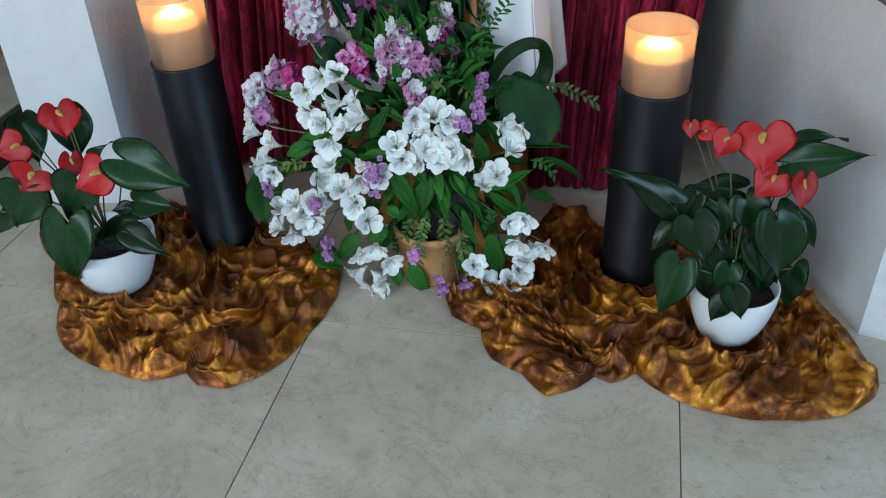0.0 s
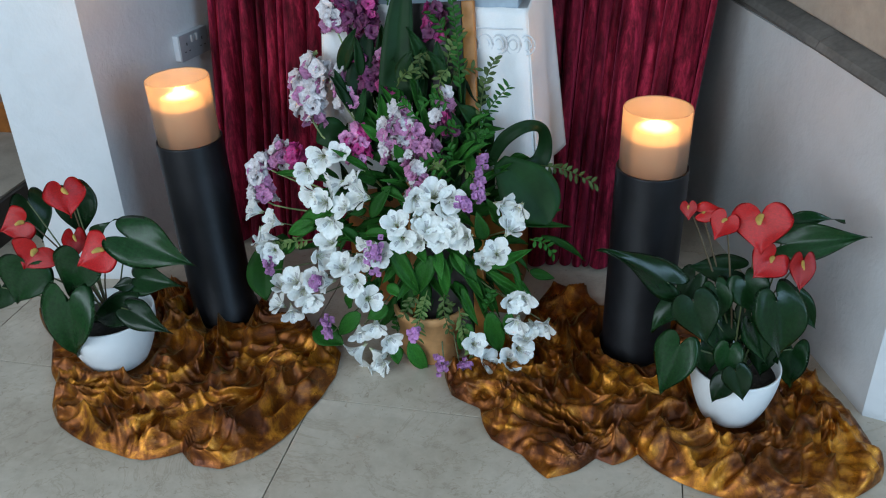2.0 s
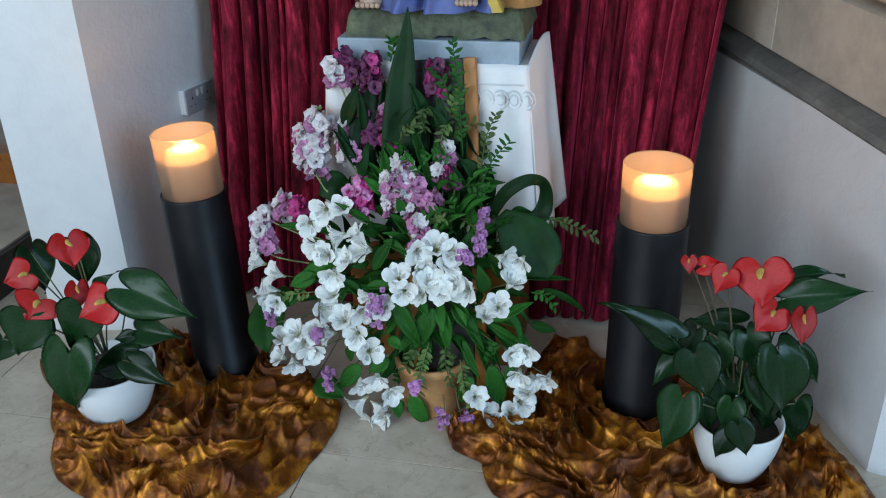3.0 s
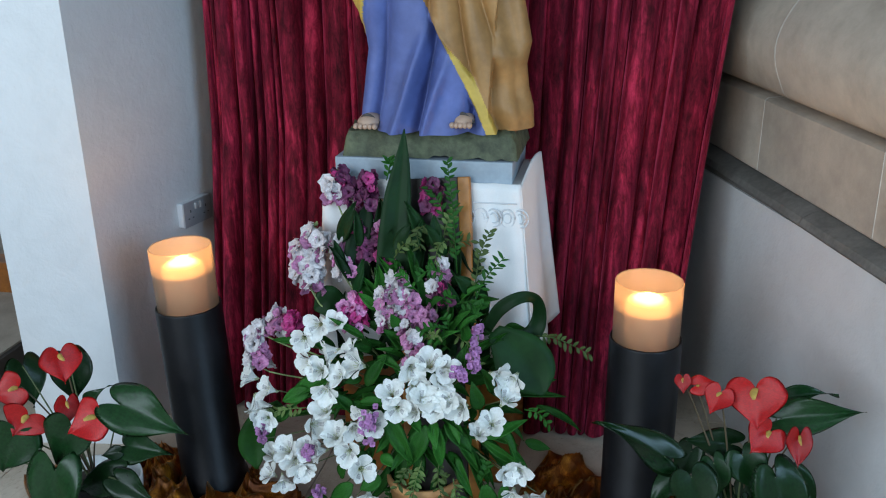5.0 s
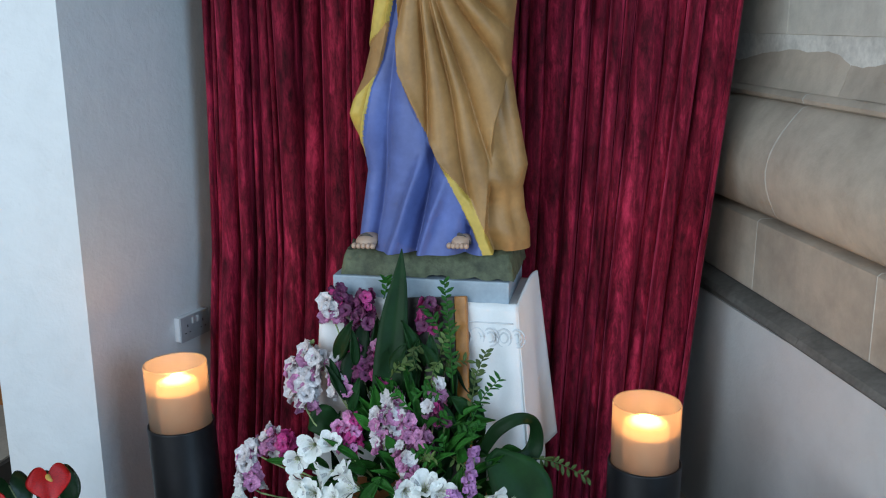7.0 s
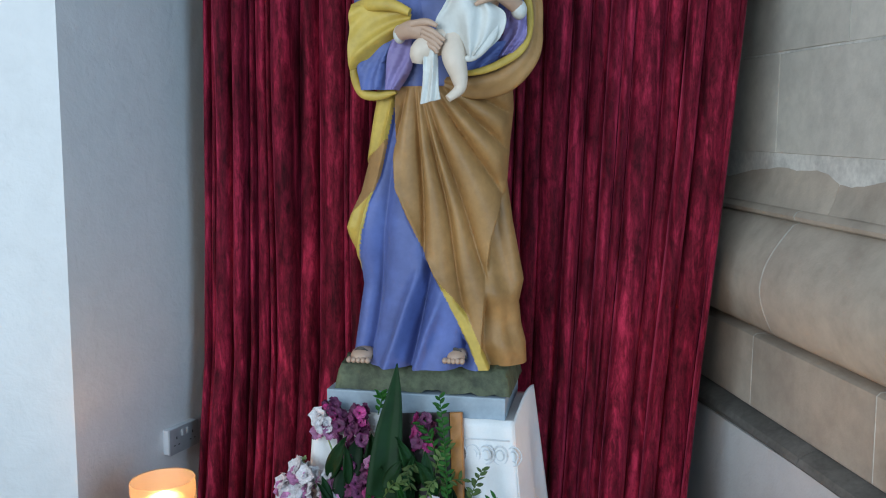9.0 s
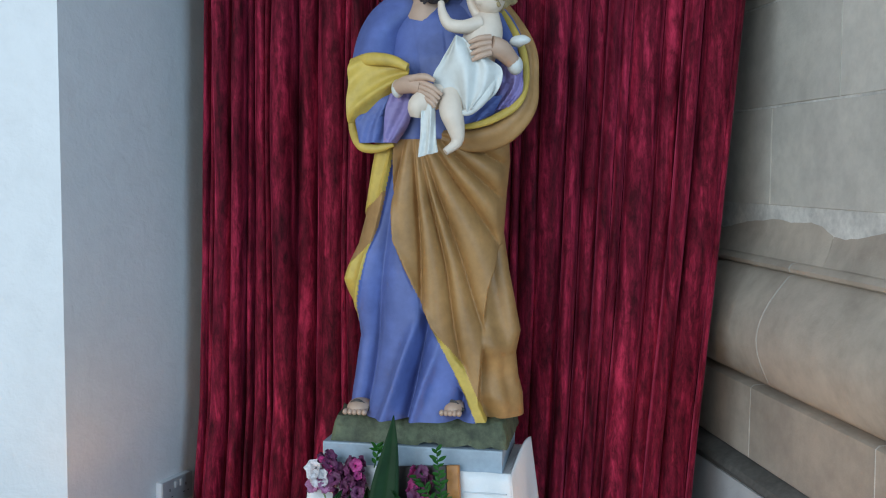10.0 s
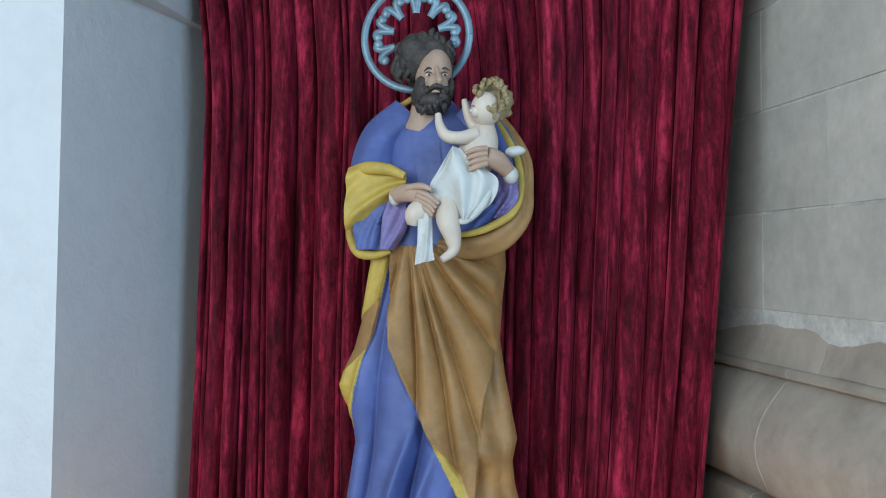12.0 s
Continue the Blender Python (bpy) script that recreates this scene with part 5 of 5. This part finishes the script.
# ---- flower arrangement ----
BLOSSOMS_A = [
    (-0.797, 1.953, 0.558),
    (-0.755, 1.963, 0.597),
    (-0.704, 1.956, 0.609),
    (-0.651, 1.914, 0.552),
    (-0.634, 1.898, 0.524),
    (-0.708, 1.922, 0.544),
    (-0.773, 1.923, 0.506),
    (-0.675, 1.892, 0.492),
    (-0.719, 1.886, 0.454),
    (-0.741, 1.909, 0.494),
    (-0.959, 1.960, 0.428),
    (-0.936, 1.933, 0.368),
    (-0.892, 1.927, 0.413),
    (-0.903, 1.919, 0.329),
    (-0.924, 1.927, 0.340),
    (-0.890, 1.908, 0.219),
    (-0.821, 1.889, 0.225),
    (-0.865, 1.896, 0.154),
    (-0.800, 1.883, 0.207),
    (-0.902, 1.907, 0.161),
    (-0.841, 1.896, 0.250),
    (-0.758, 1.882, 0.347),
    (-0.721, 1.877, 0.396),
    (-0.739, 1.874, 0.274),
    (-0.693, 1.868, 0.326),
    (-0.643, 1.863, 0.361),
    (-0.616, 1.862, 0.406),
    (-0.660, 1.861, 0.290),
    (-0.625, 1.856, 0.244),
    (-0.587, 1.858, 0.377),
    (-0.782, 1.883, 0.273),
]

BLOSSOMS_B = [
    (-0.495, 1.892, 0.534),
    (-0.447, 1.900, 0.543),
    (-0.407, 1.900, 0.533),
    (-0.538, 1.863, 0.470),
    (-0.482, 1.874, 0.493),
    (-0.418, 1.883, 0.502),
    (-0.524, 1.859, 0.433),
    (-0.476, 1.860, 0.428),
    (-0.423, 1.866, 0.438),
    (-0.361, 1.877, 0.445),
    (-0.458, 1.863, 0.461),
    (-0.391, 1.872, 0.462),
    (-0.283, 1.925, 0.515),
    (-0.239, 1.938, 0.504),
    (-0.258, 1.908, 0.454),
    (-0.289, 1.895, 0.393),
    (-0.322, 1.884, 0.363),
    (-0.659, 1.862, 0.135),
    (-0.610, 1.856, 0.164),
    (-0.579, 1.860, 0.119),
    (-0.666, 1.869, 0.063),
    (-0.620, 1.867, 0.057),
    (-0.639, 1.873, -0.005),
    (-0.598, 1.869, 0.023),
    (-0.347, 1.883, 0.112),
    (-0.321, 1.896, 0.050),
    (-0.254, 1.900, 0.248),
    (-0.219, 1.914, 0.257),
    (-0.196, 1.925, 0.163),
    (-0.160, 1.940, 0.160),
    (-0.235, 1.908, 0.182),
    (-0.254, 1.916, 0.044),
    (-0.225, 1.922, 0.081),
    (-0.210, 1.924, 0.119),
]

SPIKES = [
    (-0.805, 2.057, 0.651, -0.815, 2.133, 0.821),
    (-0.834, 2.079, 0.673, -0.846, 2.117, 0.771),
    (-0.699, 2.057, 0.697, -0.736, 2.102, 0.796),
    (-0.648, 2.075, 0.740, -0.682, 2.113, 0.840),
    (-0.600, 2.069, 0.737, -0.619, 2.101, 0.824),
    (-0.661, 1.978, 0.581, -0.664, 2.010, 0.670),
    (-0.687, 1.993, 0.597, -0.691, 2.002, 0.649),
    (-0.550, 2.000, 0.634, -0.561, 2.044, 0.740),
    (-0.505, 1.952, 0.556, -0.521, 2.009, 0.687),
    (-0.569, 1.976, 0.596, -0.589, 2.017, 0.696),
    (-0.452, 2.031, 0.674, -0.452, 2.064, 0.761),
    (-0.463, 1.969, 0.583, -0.481, 1.991, 0.658),
    (-0.901, 2.020, 0.529, -0.891, 2.038, 0.605),
    (-0.940, 2.031, 0.521, -0.954, 2.037, 0.560),
    (-0.955, 2.003, 0.438, -0.972, 2.036, 0.542),
    (-0.422, 2.024, 0.656, -0.443, 2.028, 0.707),
]

SPIKES_MORE = [
    (-0.697, 2.146, 0.875, -0.749, 2.161, 0.965),
    (-0.657, 2.132, 0.843, -0.661, 2.148, 0.964),
    (-0.755, 2.156, 0.878, -0.765, 2.156, 0.937),
    (-0.485, 2.138, 0.863, -0.490, 2.142, 0.949),
    (-0.764, 2.102, 0.748, -0.787, 2.111, 0.791),
    (-0.494, 1.932, 0.511, -0.503, 1.949, 0.597),
    (-0.867, 2.022, 0.555, -0.843, 2.013, 0.594),
    (-0.619, 2.089, 0.767, -0.604, 2.105, 0.838),
]

SPIKE_KINDS = [0, 0, 1, 3, 3, 2, 2, 0, 1, 4, 1, 5, 1, 1, 4, 3, 3, 3, 4, 3, 4, 1, 2, 5]

STATICE = [
    (-0.331, 1.918, 0.585, -0.331, 1.938, 0.637),
    (-0.337, 1.894, 0.542, -0.337, 1.897, 0.574),
    (-0.594, 1.837, 0.338, -0.580, 1.830, 0.435),
    (-0.613, 1.840, 0.360, -0.587, 1.830, 0.426),
    (-0.425, 1.858, 0.026, -0.435, 1.841, 0.101),
    (-0.379, 1.865, 0.036, -0.360, 1.854, 0.085),
    (-0.749, 1.858, 0.109, -0.737, 1.842, 0.177),
    (-0.360, 1.881, 0.528, -0.373, 1.872, 0.542),
    (-0.776, 1.862, 0.260, -0.761, 1.851, 0.295),
    (-0.913, 1.901, 0.276, -0.906, 1.892, 0.309),
    (-0.503, 1.841, 0.133, -0.493, 1.827, 0.180),
]

LEAVES = [
    (-0.571, 1.889, 0.411, -0.485, 1.854, 0.270, 0.049),
    (-0.453, 1.891, 0.371, -0.508, 1.852, 0.260, 0.052),
    (-0.431, 1.894, 0.371, -0.412, 1.861, 0.256, 0.035),
    (-0.409, 1.897, 0.380, -0.333, 1.879, 0.314, 0.052),
    (-0.310, 1.918, 0.335, -0.206, 1.926, 0.394, 0.032),
    (-0.383, 1.923, 0.492, -0.369, 1.932, 0.583, 0.038),
    (-0.782, 1.925, 0.424, -0.856, 1.909, 0.391, 0.044),
    (-0.715, 1.923, 0.464, -0.867, 1.917, 0.412, 0.049),
    (-0.617, 1.905, 0.465, -0.567, 1.903, 0.551, 0.038),
    (-0.577, 1.884, 0.276, -0.535, 1.852, 0.266, 0.032),
    (-0.632, 1.894, 0.420, -0.538, 1.860, 0.455, 0.032),
    (-0.309, 1.913, 0.198, -0.277, 1.907, 0.057, 0.055),
    (-0.525, 1.891, 0.094, -0.480, 1.873, -0.013, 0.049),
    (-0.575, 1.892, 0.068, -0.551, 1.868, 0.030, 0.044),
]

LEAVES_MORE = [
    (-0.812, 1.915, 0.080, -0.716, 1.874, 0.073, 0.073),
    (-0.663, 1.886, 0.174, -0.730, 1.873, 0.100, 0.049),
    (-0.291, 1.935, 0.461, -0.311, 1.923, 0.530, 0.035),
    (-0.591, 1.933, 0.535, -0.521, 1.893, 0.536, 0.029),
    (-0.324, 1.917, 0.418, -0.335, 1.897, 0.493, 0.038),
    (-0.814, 1.982, 0.536, -0.901, 1.981, 0.535, 0.020),
    (-0.580, 1.881, 0.206, -0.638, 1.857, 0.179, 0.044),
    (-0.361, 1.904, 0.161, -0.388, 1.878, 0.083, 0.044),
    (-0.258, 1.929, 0.193, -0.261, 1.904, 0.136, 0.032),
    (-0.696, 1.891, 0.186, -0.673, 1.862, 0.262, 0.032),
    (-0.650, 1.894, 0.384, -0.686, 1.879, 0.457, 0.035),
    (-0.838, 1.930, 0.364, -0.885, 1.913, 0.316, 0.029),
]

SPRIGS = [
    (-0.358, 2.039, 0.677, -0.329, 2.127, 0.828),
    (-0.362, 2.013, 0.641, -0.288, 2.099, 0.765),
    (-0.444, 2.112, 0.813, -0.495, 2.127, 0.938),
    (-0.454, 2.086, 0.776, -0.415, 2.122, 0.884),
    (-0.406, 2.061, 0.727, -0.447, 2.150, 1.004),
    (-0.198, 2.038, 0.578, -0.053, 2.071, 0.517),
    (-0.470, 1.886, 0.269, -0.503, 1.871, 0.111),
    (-0.425, 1.891, 0.270, -0.411, 1.878, 0.136),
    (-0.389, 1.895, 0.218, -0.339, 1.905, 0.011),
    (-0.501, 1.883, 0.249, -0.537, 1.862, 0.187),
    (-0.323, 1.909, 0.199, -0.306, 1.895, 0.280),
    (-0.610, 2.148, 0.944, -0.605, 2.141, 1.003),
    (-0.784, 1.917, 0.376, -0.948, 1.940, 0.294),
    (-0.213, 1.956, 0.407, -0.147, 1.963, 0.359),
    (-0.378, 1.984, 0.606, -0.326, 2.019, 0.672),
    (-0.438, 2.080, 0.764, -0.368, 2.099, 0.805),
]


bouquet = thing("flower_arrangement", "arrangement of white alstroemeria and pink stocks in a terracotta pot", "flowers")
HEART_OF = Vector((-0.50, 2.10, 0.30))
rnd = random.Random(21)

bm = bmesh.new()
lathe(bm, [(0.0, 0.003), (0.085, 0.003), (0.088, 0.01), (0.100, 0.14), (0.106, 0.145), (0.106, 0.165), (0.096, 0.167), (0.092, 0.13), (0.0, 0.12)], 48, -0.488, 1.995)
part("flower_pot", bm, M_TERRACOTTA, bouquet, "orange terracotta flower pot")


PETAL_T = (0.0, 0.15, 0.32, 0.50, 0.66, 0.80, 0.90, 0.965, 1.0)
PETAL_W = (0.14, 0.26, 0.52, 0.82, 0.99, 0.96, 0.76, 0.46, 0.14)


def alstroemeria(seed, opening):
    """A trumpet of three broad and three narrower, spotted petals round the z axis, about 1 wide."""
    r = random.Random(seed)
    bm = bmesh.new()
    for k in range(6):
        a = k * math.pi / 3 + r.uniform(-0.14, 0.14)
        inner = k % 2
        wide = 0.170 if inner else 0.255
        far = r.uniform(0.50, 0.60) * (0.96 if inner else 1.0)
        curl = r.uniform(0.10, 0.30) * (1.5 - opening)
        lean = r.uniform(-0.05, 0.05)
        rows = []
        for t, wt in zip(PETAL_T, PETAL_W):
            out = far * (0.08 + 0.92 * t ** (1.15 + opening))
            up = 0.72 * (1 - (1 - t) ** 1.4) - curl * max(0, t - 0.55) ** 1.4 + (0.035 if inner else 0)
            row = []
            for i in range(-4, 5):
                q = i / 4
                side = wide * wt * q + lean * t
                cup = (0.10 - 0.10 * t) * q * q + 0.020 * math.sin(5 * q + k * 2 + t * 6) * t + 0.012 * math.cos(9 * q + k) * t * t
                o = out - 0.035 * q * q * t - (0.02 * (1 - abs(q)) if t > 0.95 else 0)
                row.append((o * math.cos(a) - side * math.sin(a), o * math.sin(a) + side * math.cos(a), up + cup))
            rows.append(row)
        for n, f in enumerate(sheet(bm, rows)):
            j, i = divmod(n, 8)
            f.material_index = 1 if j < 1 else 2 if inner and j in (2, 3) and i in (2, 3, 4, 5) else 0
    for k in range(5):
        a = k * 1.26
        tube(bm, [(0.02 * math.cos(a), 0.02 * math.sin(a), 0.1), (0.05 * math.cos(a), 0.05 * math.sin(a), 0.36), (0.11 * math.cos(a), 0.11 * math.sin(a) - 0.02, 0.47)], [0.007, 0.006, 0.014], 5, 3, 1, 1)
    return bm


def facing(at, spread, size, spin):
    """A pose at a place, its z axis turned away from the middle of the arrangement."""
    at = Vector(at)
    out = (at - HEART_OF).normalized() * 0.5 + (EYE_POINT - at).normalized() * 0.75
    out += Vector((rnd.uniform(-1, 1), rnd.uniform(-0.5, 0.5), rnd.uniform(-1, 1))) * spread
    q = out.to_track_quat("Z", "Y").to_matrix().to_4x4()
    return Matrix.Translation(at - out.normalized() * size * 0.35) @ q @ Matrix.Rotation(spin, 4, "Z") @ Matrix.Scale(size, 4)


sources = []
for k, at in enumerate(BLOSSOMS_A + BLOSSOMS_B):
    m = facing(at, 1.0, rnd.uniform(0.062, 0.078), rnd.uniform(0, 6))
    if k < 4:
        ob = part("blossom", alstroemeria(k, (0.0, 0.35, 0.7, 1.1)[k]), [M_PETAL, M_THROAT, M_FRECKLE], bouquet, "white alstroemeria blossom" if k == 0 else "")
        ob.matrix_basis = m
        sources.append(ob)
    else:
        ob = same_mesh("blossom", sources[rnd.choice((0, 1, 1, 2, 2, 3))], m, bouquet)
    if k % 3 == 0:
        a = Vector(at)
        stem_to("flower_stalk", a.lerp(HEART_OF, 0.55), a + (HEART_OF - a).normalized() * 0.02, 0.0022, M_STEM, bouquet, -0.01)


def floret(bm, c, out, size, r, mat_index=0, petals=5):
    """A small ruffled flower facing out."""
    q = Vector(out).to_track_quat("Z", "Y").to_matrix()
    for k in range(petals):
        a = 2 * math.pi * k / petals + r.uniform(-0.3, 0.3)
        rows = []
        for j in range(4):
            t = j / 3
            w = size * (0.14 + 0.36 * math.sin(math.pi * (0.1 + 0.75 * t)))
            o, up = size * (0.06 + 0.42 * t), size * (0.55 * t ** 0.7 - 0.2 * t * t + r.uniform(-0.12, 0.12))
            row = []
            for i in (-1, 0, 1):
                p = Vector((o * math.cos(a) - i * w * math.sin(a), o * math.sin(a) + i * w * math.cos(a), up + size * 0.08 * i * i * (1 if j % 2 else -1)))
                row.append(tuple(Vector(c) + q @ p))
            rows.append(row)
        sheet(bm, rows, mat_index)


KIND_MATS = [[M_BLUSH, M_PINK, M_BUD], [M_PINK, M_BLUSH, M_BUD], [M_MAGENTA, M_PINK, M_BUD], [M_PLUM, M_MAGENTA, M_STEM], [M_BLUSH, M_PINK, M_BUD], [M_PINK, M_PLUM, M_STEM]]
for row, kind in zip(SPIKES + SPIKES_MORE, SPIKE_KINDS):
    a, b = Vector(row[:3]), Vector(row[3:])
    axis = b - a
    n = max(14, int(axis.length / 0.0052))
    bm = bmesh.new()
    tube(bm, [tuple(a.lerp(HEART_OF, 0.35)), tuple(a), tuple(b)], [0.0026, 0.0024, 0.001], 6, 4, 1, 2)
    axis.normalize()
    u = axis.orthogonal().normalized()
    w = axis.cross(u)
    for k in range(n):
        t = k / n
        ang = k * 2.4 + rnd.uniform(-0.3, 0.3)
        d = (u * math.cos(ang) + w * math.sin(ang))
        wide = rnd.uniform(0.008, 0.028) * (1 - 0.55 * t)
        c = a.lerp(b, t) + d * wide
        out = d + axis * 0.3 + (EYE_POINT - c).normalized() * 0.3
        if t > 0.86 and kind in (0, 4):
            floret(bm, c - d * 0.008, out, 0.014, rnd, 2, 3)
        else:
            floret(bm, c, out, rnd.uniform(0.021, 0.036) * (1.3 if kind in (0, 4) else 1), rnd, 0 if rnd.random() < 0.66 else 1)
    part("flower_spike", bm, KIND_MATS[kind], bouquet, ("pale pink stock spike", "pink stock spike", "magenta stock spike", "dried plum-coloured stock spike", "blush stock spike", "lilac stock spike")[kind])

for row in STATICE:
    a, b = Vector(row[:3]), Vector(row[3:])
    bm = bmesh.new()
    tube(bm, [tuple(a.lerp(HEART_OF, 0.3)), tuple(a), tuple(b)], [0.002, 0.002, 0.001], 6, 4, 1, 1)
    for k in range(20):
        p = a.lerp(b, rnd.random()) + Vector((rnd.uniform(-1, 1), rnd.uniform(-1, 1), rnd.uniform(-1, 1))) * 0.013
        floret(bm, p, (p - HEART_OF).normalized() + (EYE_POINT - p).normalized(), 0.015, rnd, 0, 4)
    part("statice", bm, [M_LILAC, M_STEM], bouquet, "lilac statice sprig")

lances = []
for k, (bx, by, bz, tx, ty, tz, w) in enumerate(LEAVES + LEAVES_MORE):
    m = blade_pose((bx, by, bz), (tx, ty, tz), w, 0.6, rnd.uniform(-0.4, 0.4))
    if k < 3:
        ob = part("leaf", lance(k, 0.12 + 0.12 * k), M_LEAF, bouquet)
        ob.matrix_basis = m
        lances.append(ob)
    else:
        same_mesh("leaf", rnd.choice(lances), m, bouquet)
# the mass of leaves inside
for k in range(210):
    a, e = rnd.uniform(math.pi * 1.02, math.pi * 1.98), rnd.uniform(-0.9, 1.45)
    reach = rnd.uniform(0.45, 0.93)
    out = Vector((math.cos(a) * math.cos(e), math.sin(a) * math.cos(e) * 0.62, math.sin(e) * 0.95))
    base = Vector((-0.50, 2.07, 0.38)) + Vector((out.x * 0.34, out.y * 0.30, out.z * (0.36 if out.z < 0 else 0.36))) * reach
    base.z = max(base.z, 0.07)
    tip = base + out * rnd.uniform(0.06, 0.12) + Vector((rnd.uniform(-0.05, 0.05), 0, rnd.uniform(-0.07, 0.03)))
    tip.z = max(tip.z, 0.03)
    same_mesh("leaf", rnd.choice(lances), blade_pose(base, tip, rnd.uniform(0.020, 0.038), 0.55, rnd.uniform(-0.7, 0.7)), bouquet)

# dark leaves behind the stocks, before the linen
dark = part("leaf", lance(5, 0.2), M_LEAF_BLACK, bouquet)
dark.matrix_basis = blade_pose((-0.55, 2.08, 0.62), (-0.50, 2.07, 0.80), 0.05, 0.7)
for k in range(80):
    base = Vector((rnd.uniform(-0.74, -0.34), rnd.uniform(2.02, 2.12), rnd.uniform(0.36, 0.80)))
    tip = base + Vector((rnd.uniform(-0.06, 0.06), rnd.uniform(-0.03, 0.02), rnd.uniform(0.05, 0.13)))
    same_mesh("leaf", dark, blade_pose(base, tip, rnd.uniform(0.02, 0.045), 0.7, rnd.uniform(-0.8, 0.8)), bouquet)


def sprig(a, b, material, size):
    """A twig with small oval leaves in two ranks, joined into one part."""
    a, b = Vector(a), Vector(b)
    bend = (a + b) / 2 + Vector((rnd.uniform(-0.015, 0.015), -0.01, 0.02))
    bm = bmesh.new()
    tube(bm, [tuple(a), tuple(bend), tuple(b)], [0.0018, 0.0015, 0.0008], 5, 5, 1, 1)
    n = max(10, int((b - a).length / 0.0085))
    for k in range(n):
        t = 0.12 + 0.88 * k / n
        p = a.lerp(bend, t * 2) if t < 0.5 else bend.lerp(b, t * 2 - 1)
        d = (b - a).normalized() * 0.7 + Vector((0, 0, 1)).cross(b - a).normalized() * (1 if k % 2 else -1) * 0.9 + Vector((rnd.uniform(-0.4, 0.4), rnd.uniform(-0.6, 0.1), rnd.uniform(-0.4, 0.4)))
        d = (b - a).normalized() * 0.7 + (b - a).normalized().cross((EYE_POINT - p).normalized()) * (1 if k % 2 else -1) + Vector((rnd.uniform(-0.35, 0.35), rnd.uniform(-0.35, 0.35), rnd.uniform(-0.35, 0.35)))
        m = blade_pose(p, p + d.normalized() * size * rnd.uniform(0.7, 1.15), size * 0.42, 0.6, rnd.uniform(-0.6, 0.6))
        rows = []
        for j in range(6):
            q = j / 5
            w = 0.5 * math.sin(math.pi * min(0.999, 0.06 + 0.94 * q)) ** 0.8
            rows.append([tuple(m @ Vector((s * w, q, 0.12 * abs(s) - 0.1 * q * q))) for s in (-1, 0, 1)])
        sheet(bm, rows, 1)
    return part("sprig", bm, [M_STEM, material], bouquet, "ruscus twig with small oval leaves")


for k, row in enumerate(SPRIGS):
    sprig(row[:3], row[3:], M_LEAF_PALE if k % 3 == 0 or k in (6, 7, 8, 5) else M_LEAF, 0.024)
for k in range(26):
    a = Vector((rnd.uniform(-0.56, -0.36), rnd.uniform(1.95, 2.06), rnd.uniform(0.10, 0.95)))
    sprig(a, a + Vector((rnd.uniform(-0.07, 0.09), rnd.uniform(-0.05, 0.0), rnd.uniform(-0.10, 0.08) if a.z > 0.22 else rnd.uniform(-0.06, 0.02))), M_LEAF_PALE if k % 3 == 0 else M_LEAF, 0.022)


def ribbon_leaf(pts, widths, material, label):
    """A long leaf laid along points, its face to the open side."""
    line = spline([(*p, w) for p, w in zip(pts, widths)], 6)
    rows = []
    for i, q in enumerate(line):
        c = Vector(q[:3])
        t = Vector(line[min(i + 1, len(line) - 1)][:3] - line[max(i - 1, 0)][:3]).normalized()
        side = t.cross((EYE_POINT - c).normalized()).normalized()
        rows.append([tuple(c + side * float(q[3]) * s + Vector((0, 0.25 * float(q[3]) * (1 - abs(s)), 0))) for s in (-1, -0.6, -0.2, 0, 0.2, 0.6, 1)])
    bm = bmesh.new()
    sheet(bm, rows, 0, 0.0015)
    return part("long_leaf", bm, material, bouquet, label)


ribbon_leaf([(-0.585, 2.03, 0.58), (-0.572, 2.05, 0.76), (-0.568, 2.09, 0.90), (-0.560, 2.12, 1.00), (-0.556, 2.14, 1.085)], [0.030, 0.044, 0.036, 0.020, 0.001], M_LEAF_BLACK, "tall dark aspidistra leaf")
ribbon_leaf([(-0.66, 2.05, 0.66), (-0.675, 2.07, 0.76), (-0.66, 2.10, 0.85), (-0.655, 2.11, 0.89)], [0.02, 0.036, 0.022, 0.002], M_LEAF_BLACK, "dark broad leaf")
ribbon_leaf([(-0.32, 2.00, 0.60), (-0.285, 1.99, 0.665), (-0.235, 2.00, 0.697), (-0.198, 2.03, 0.682), (-0.190, 2.05, 0.63), (-0.205, 2.04, 0.585), (-0.26, 2.01, 0.575)], [0.012, 0.017, 0.015, 0.013, 0.018, 0.022, 0.010], M_LEAF_BLACK, "dark leaf bent back into a loop")
ribbon_leaf([(-0.30, 2.00, 0.600), (-0.235, 1.98, 0.545), (-0.190, 1.97, 0.490), (-0.165, 1.965, 0.448)], [0.020, 0.070, 0.062, 0.004], M_LEAF_BLACK, "broad dark green leaf")
ribbon_leaf([(-0.90, 2.00, 0.33), (-0.95, 1.985, 0.27), (-0.975, 1.97, 0.20), (-0.965, 1.95, 0.14)], [0.012, 0.042, 0.046, 0.003], M_LEAF, "broad green leaf")
ribbon_leaf([(-0.72, 2.08, 0.60), (-0.76, 2.05, 0.62), (-0.80, 2.05, 0.60)], [0.02, 0.05, 0.004], M_LEAF_BLACK, "broad dark green leaf")
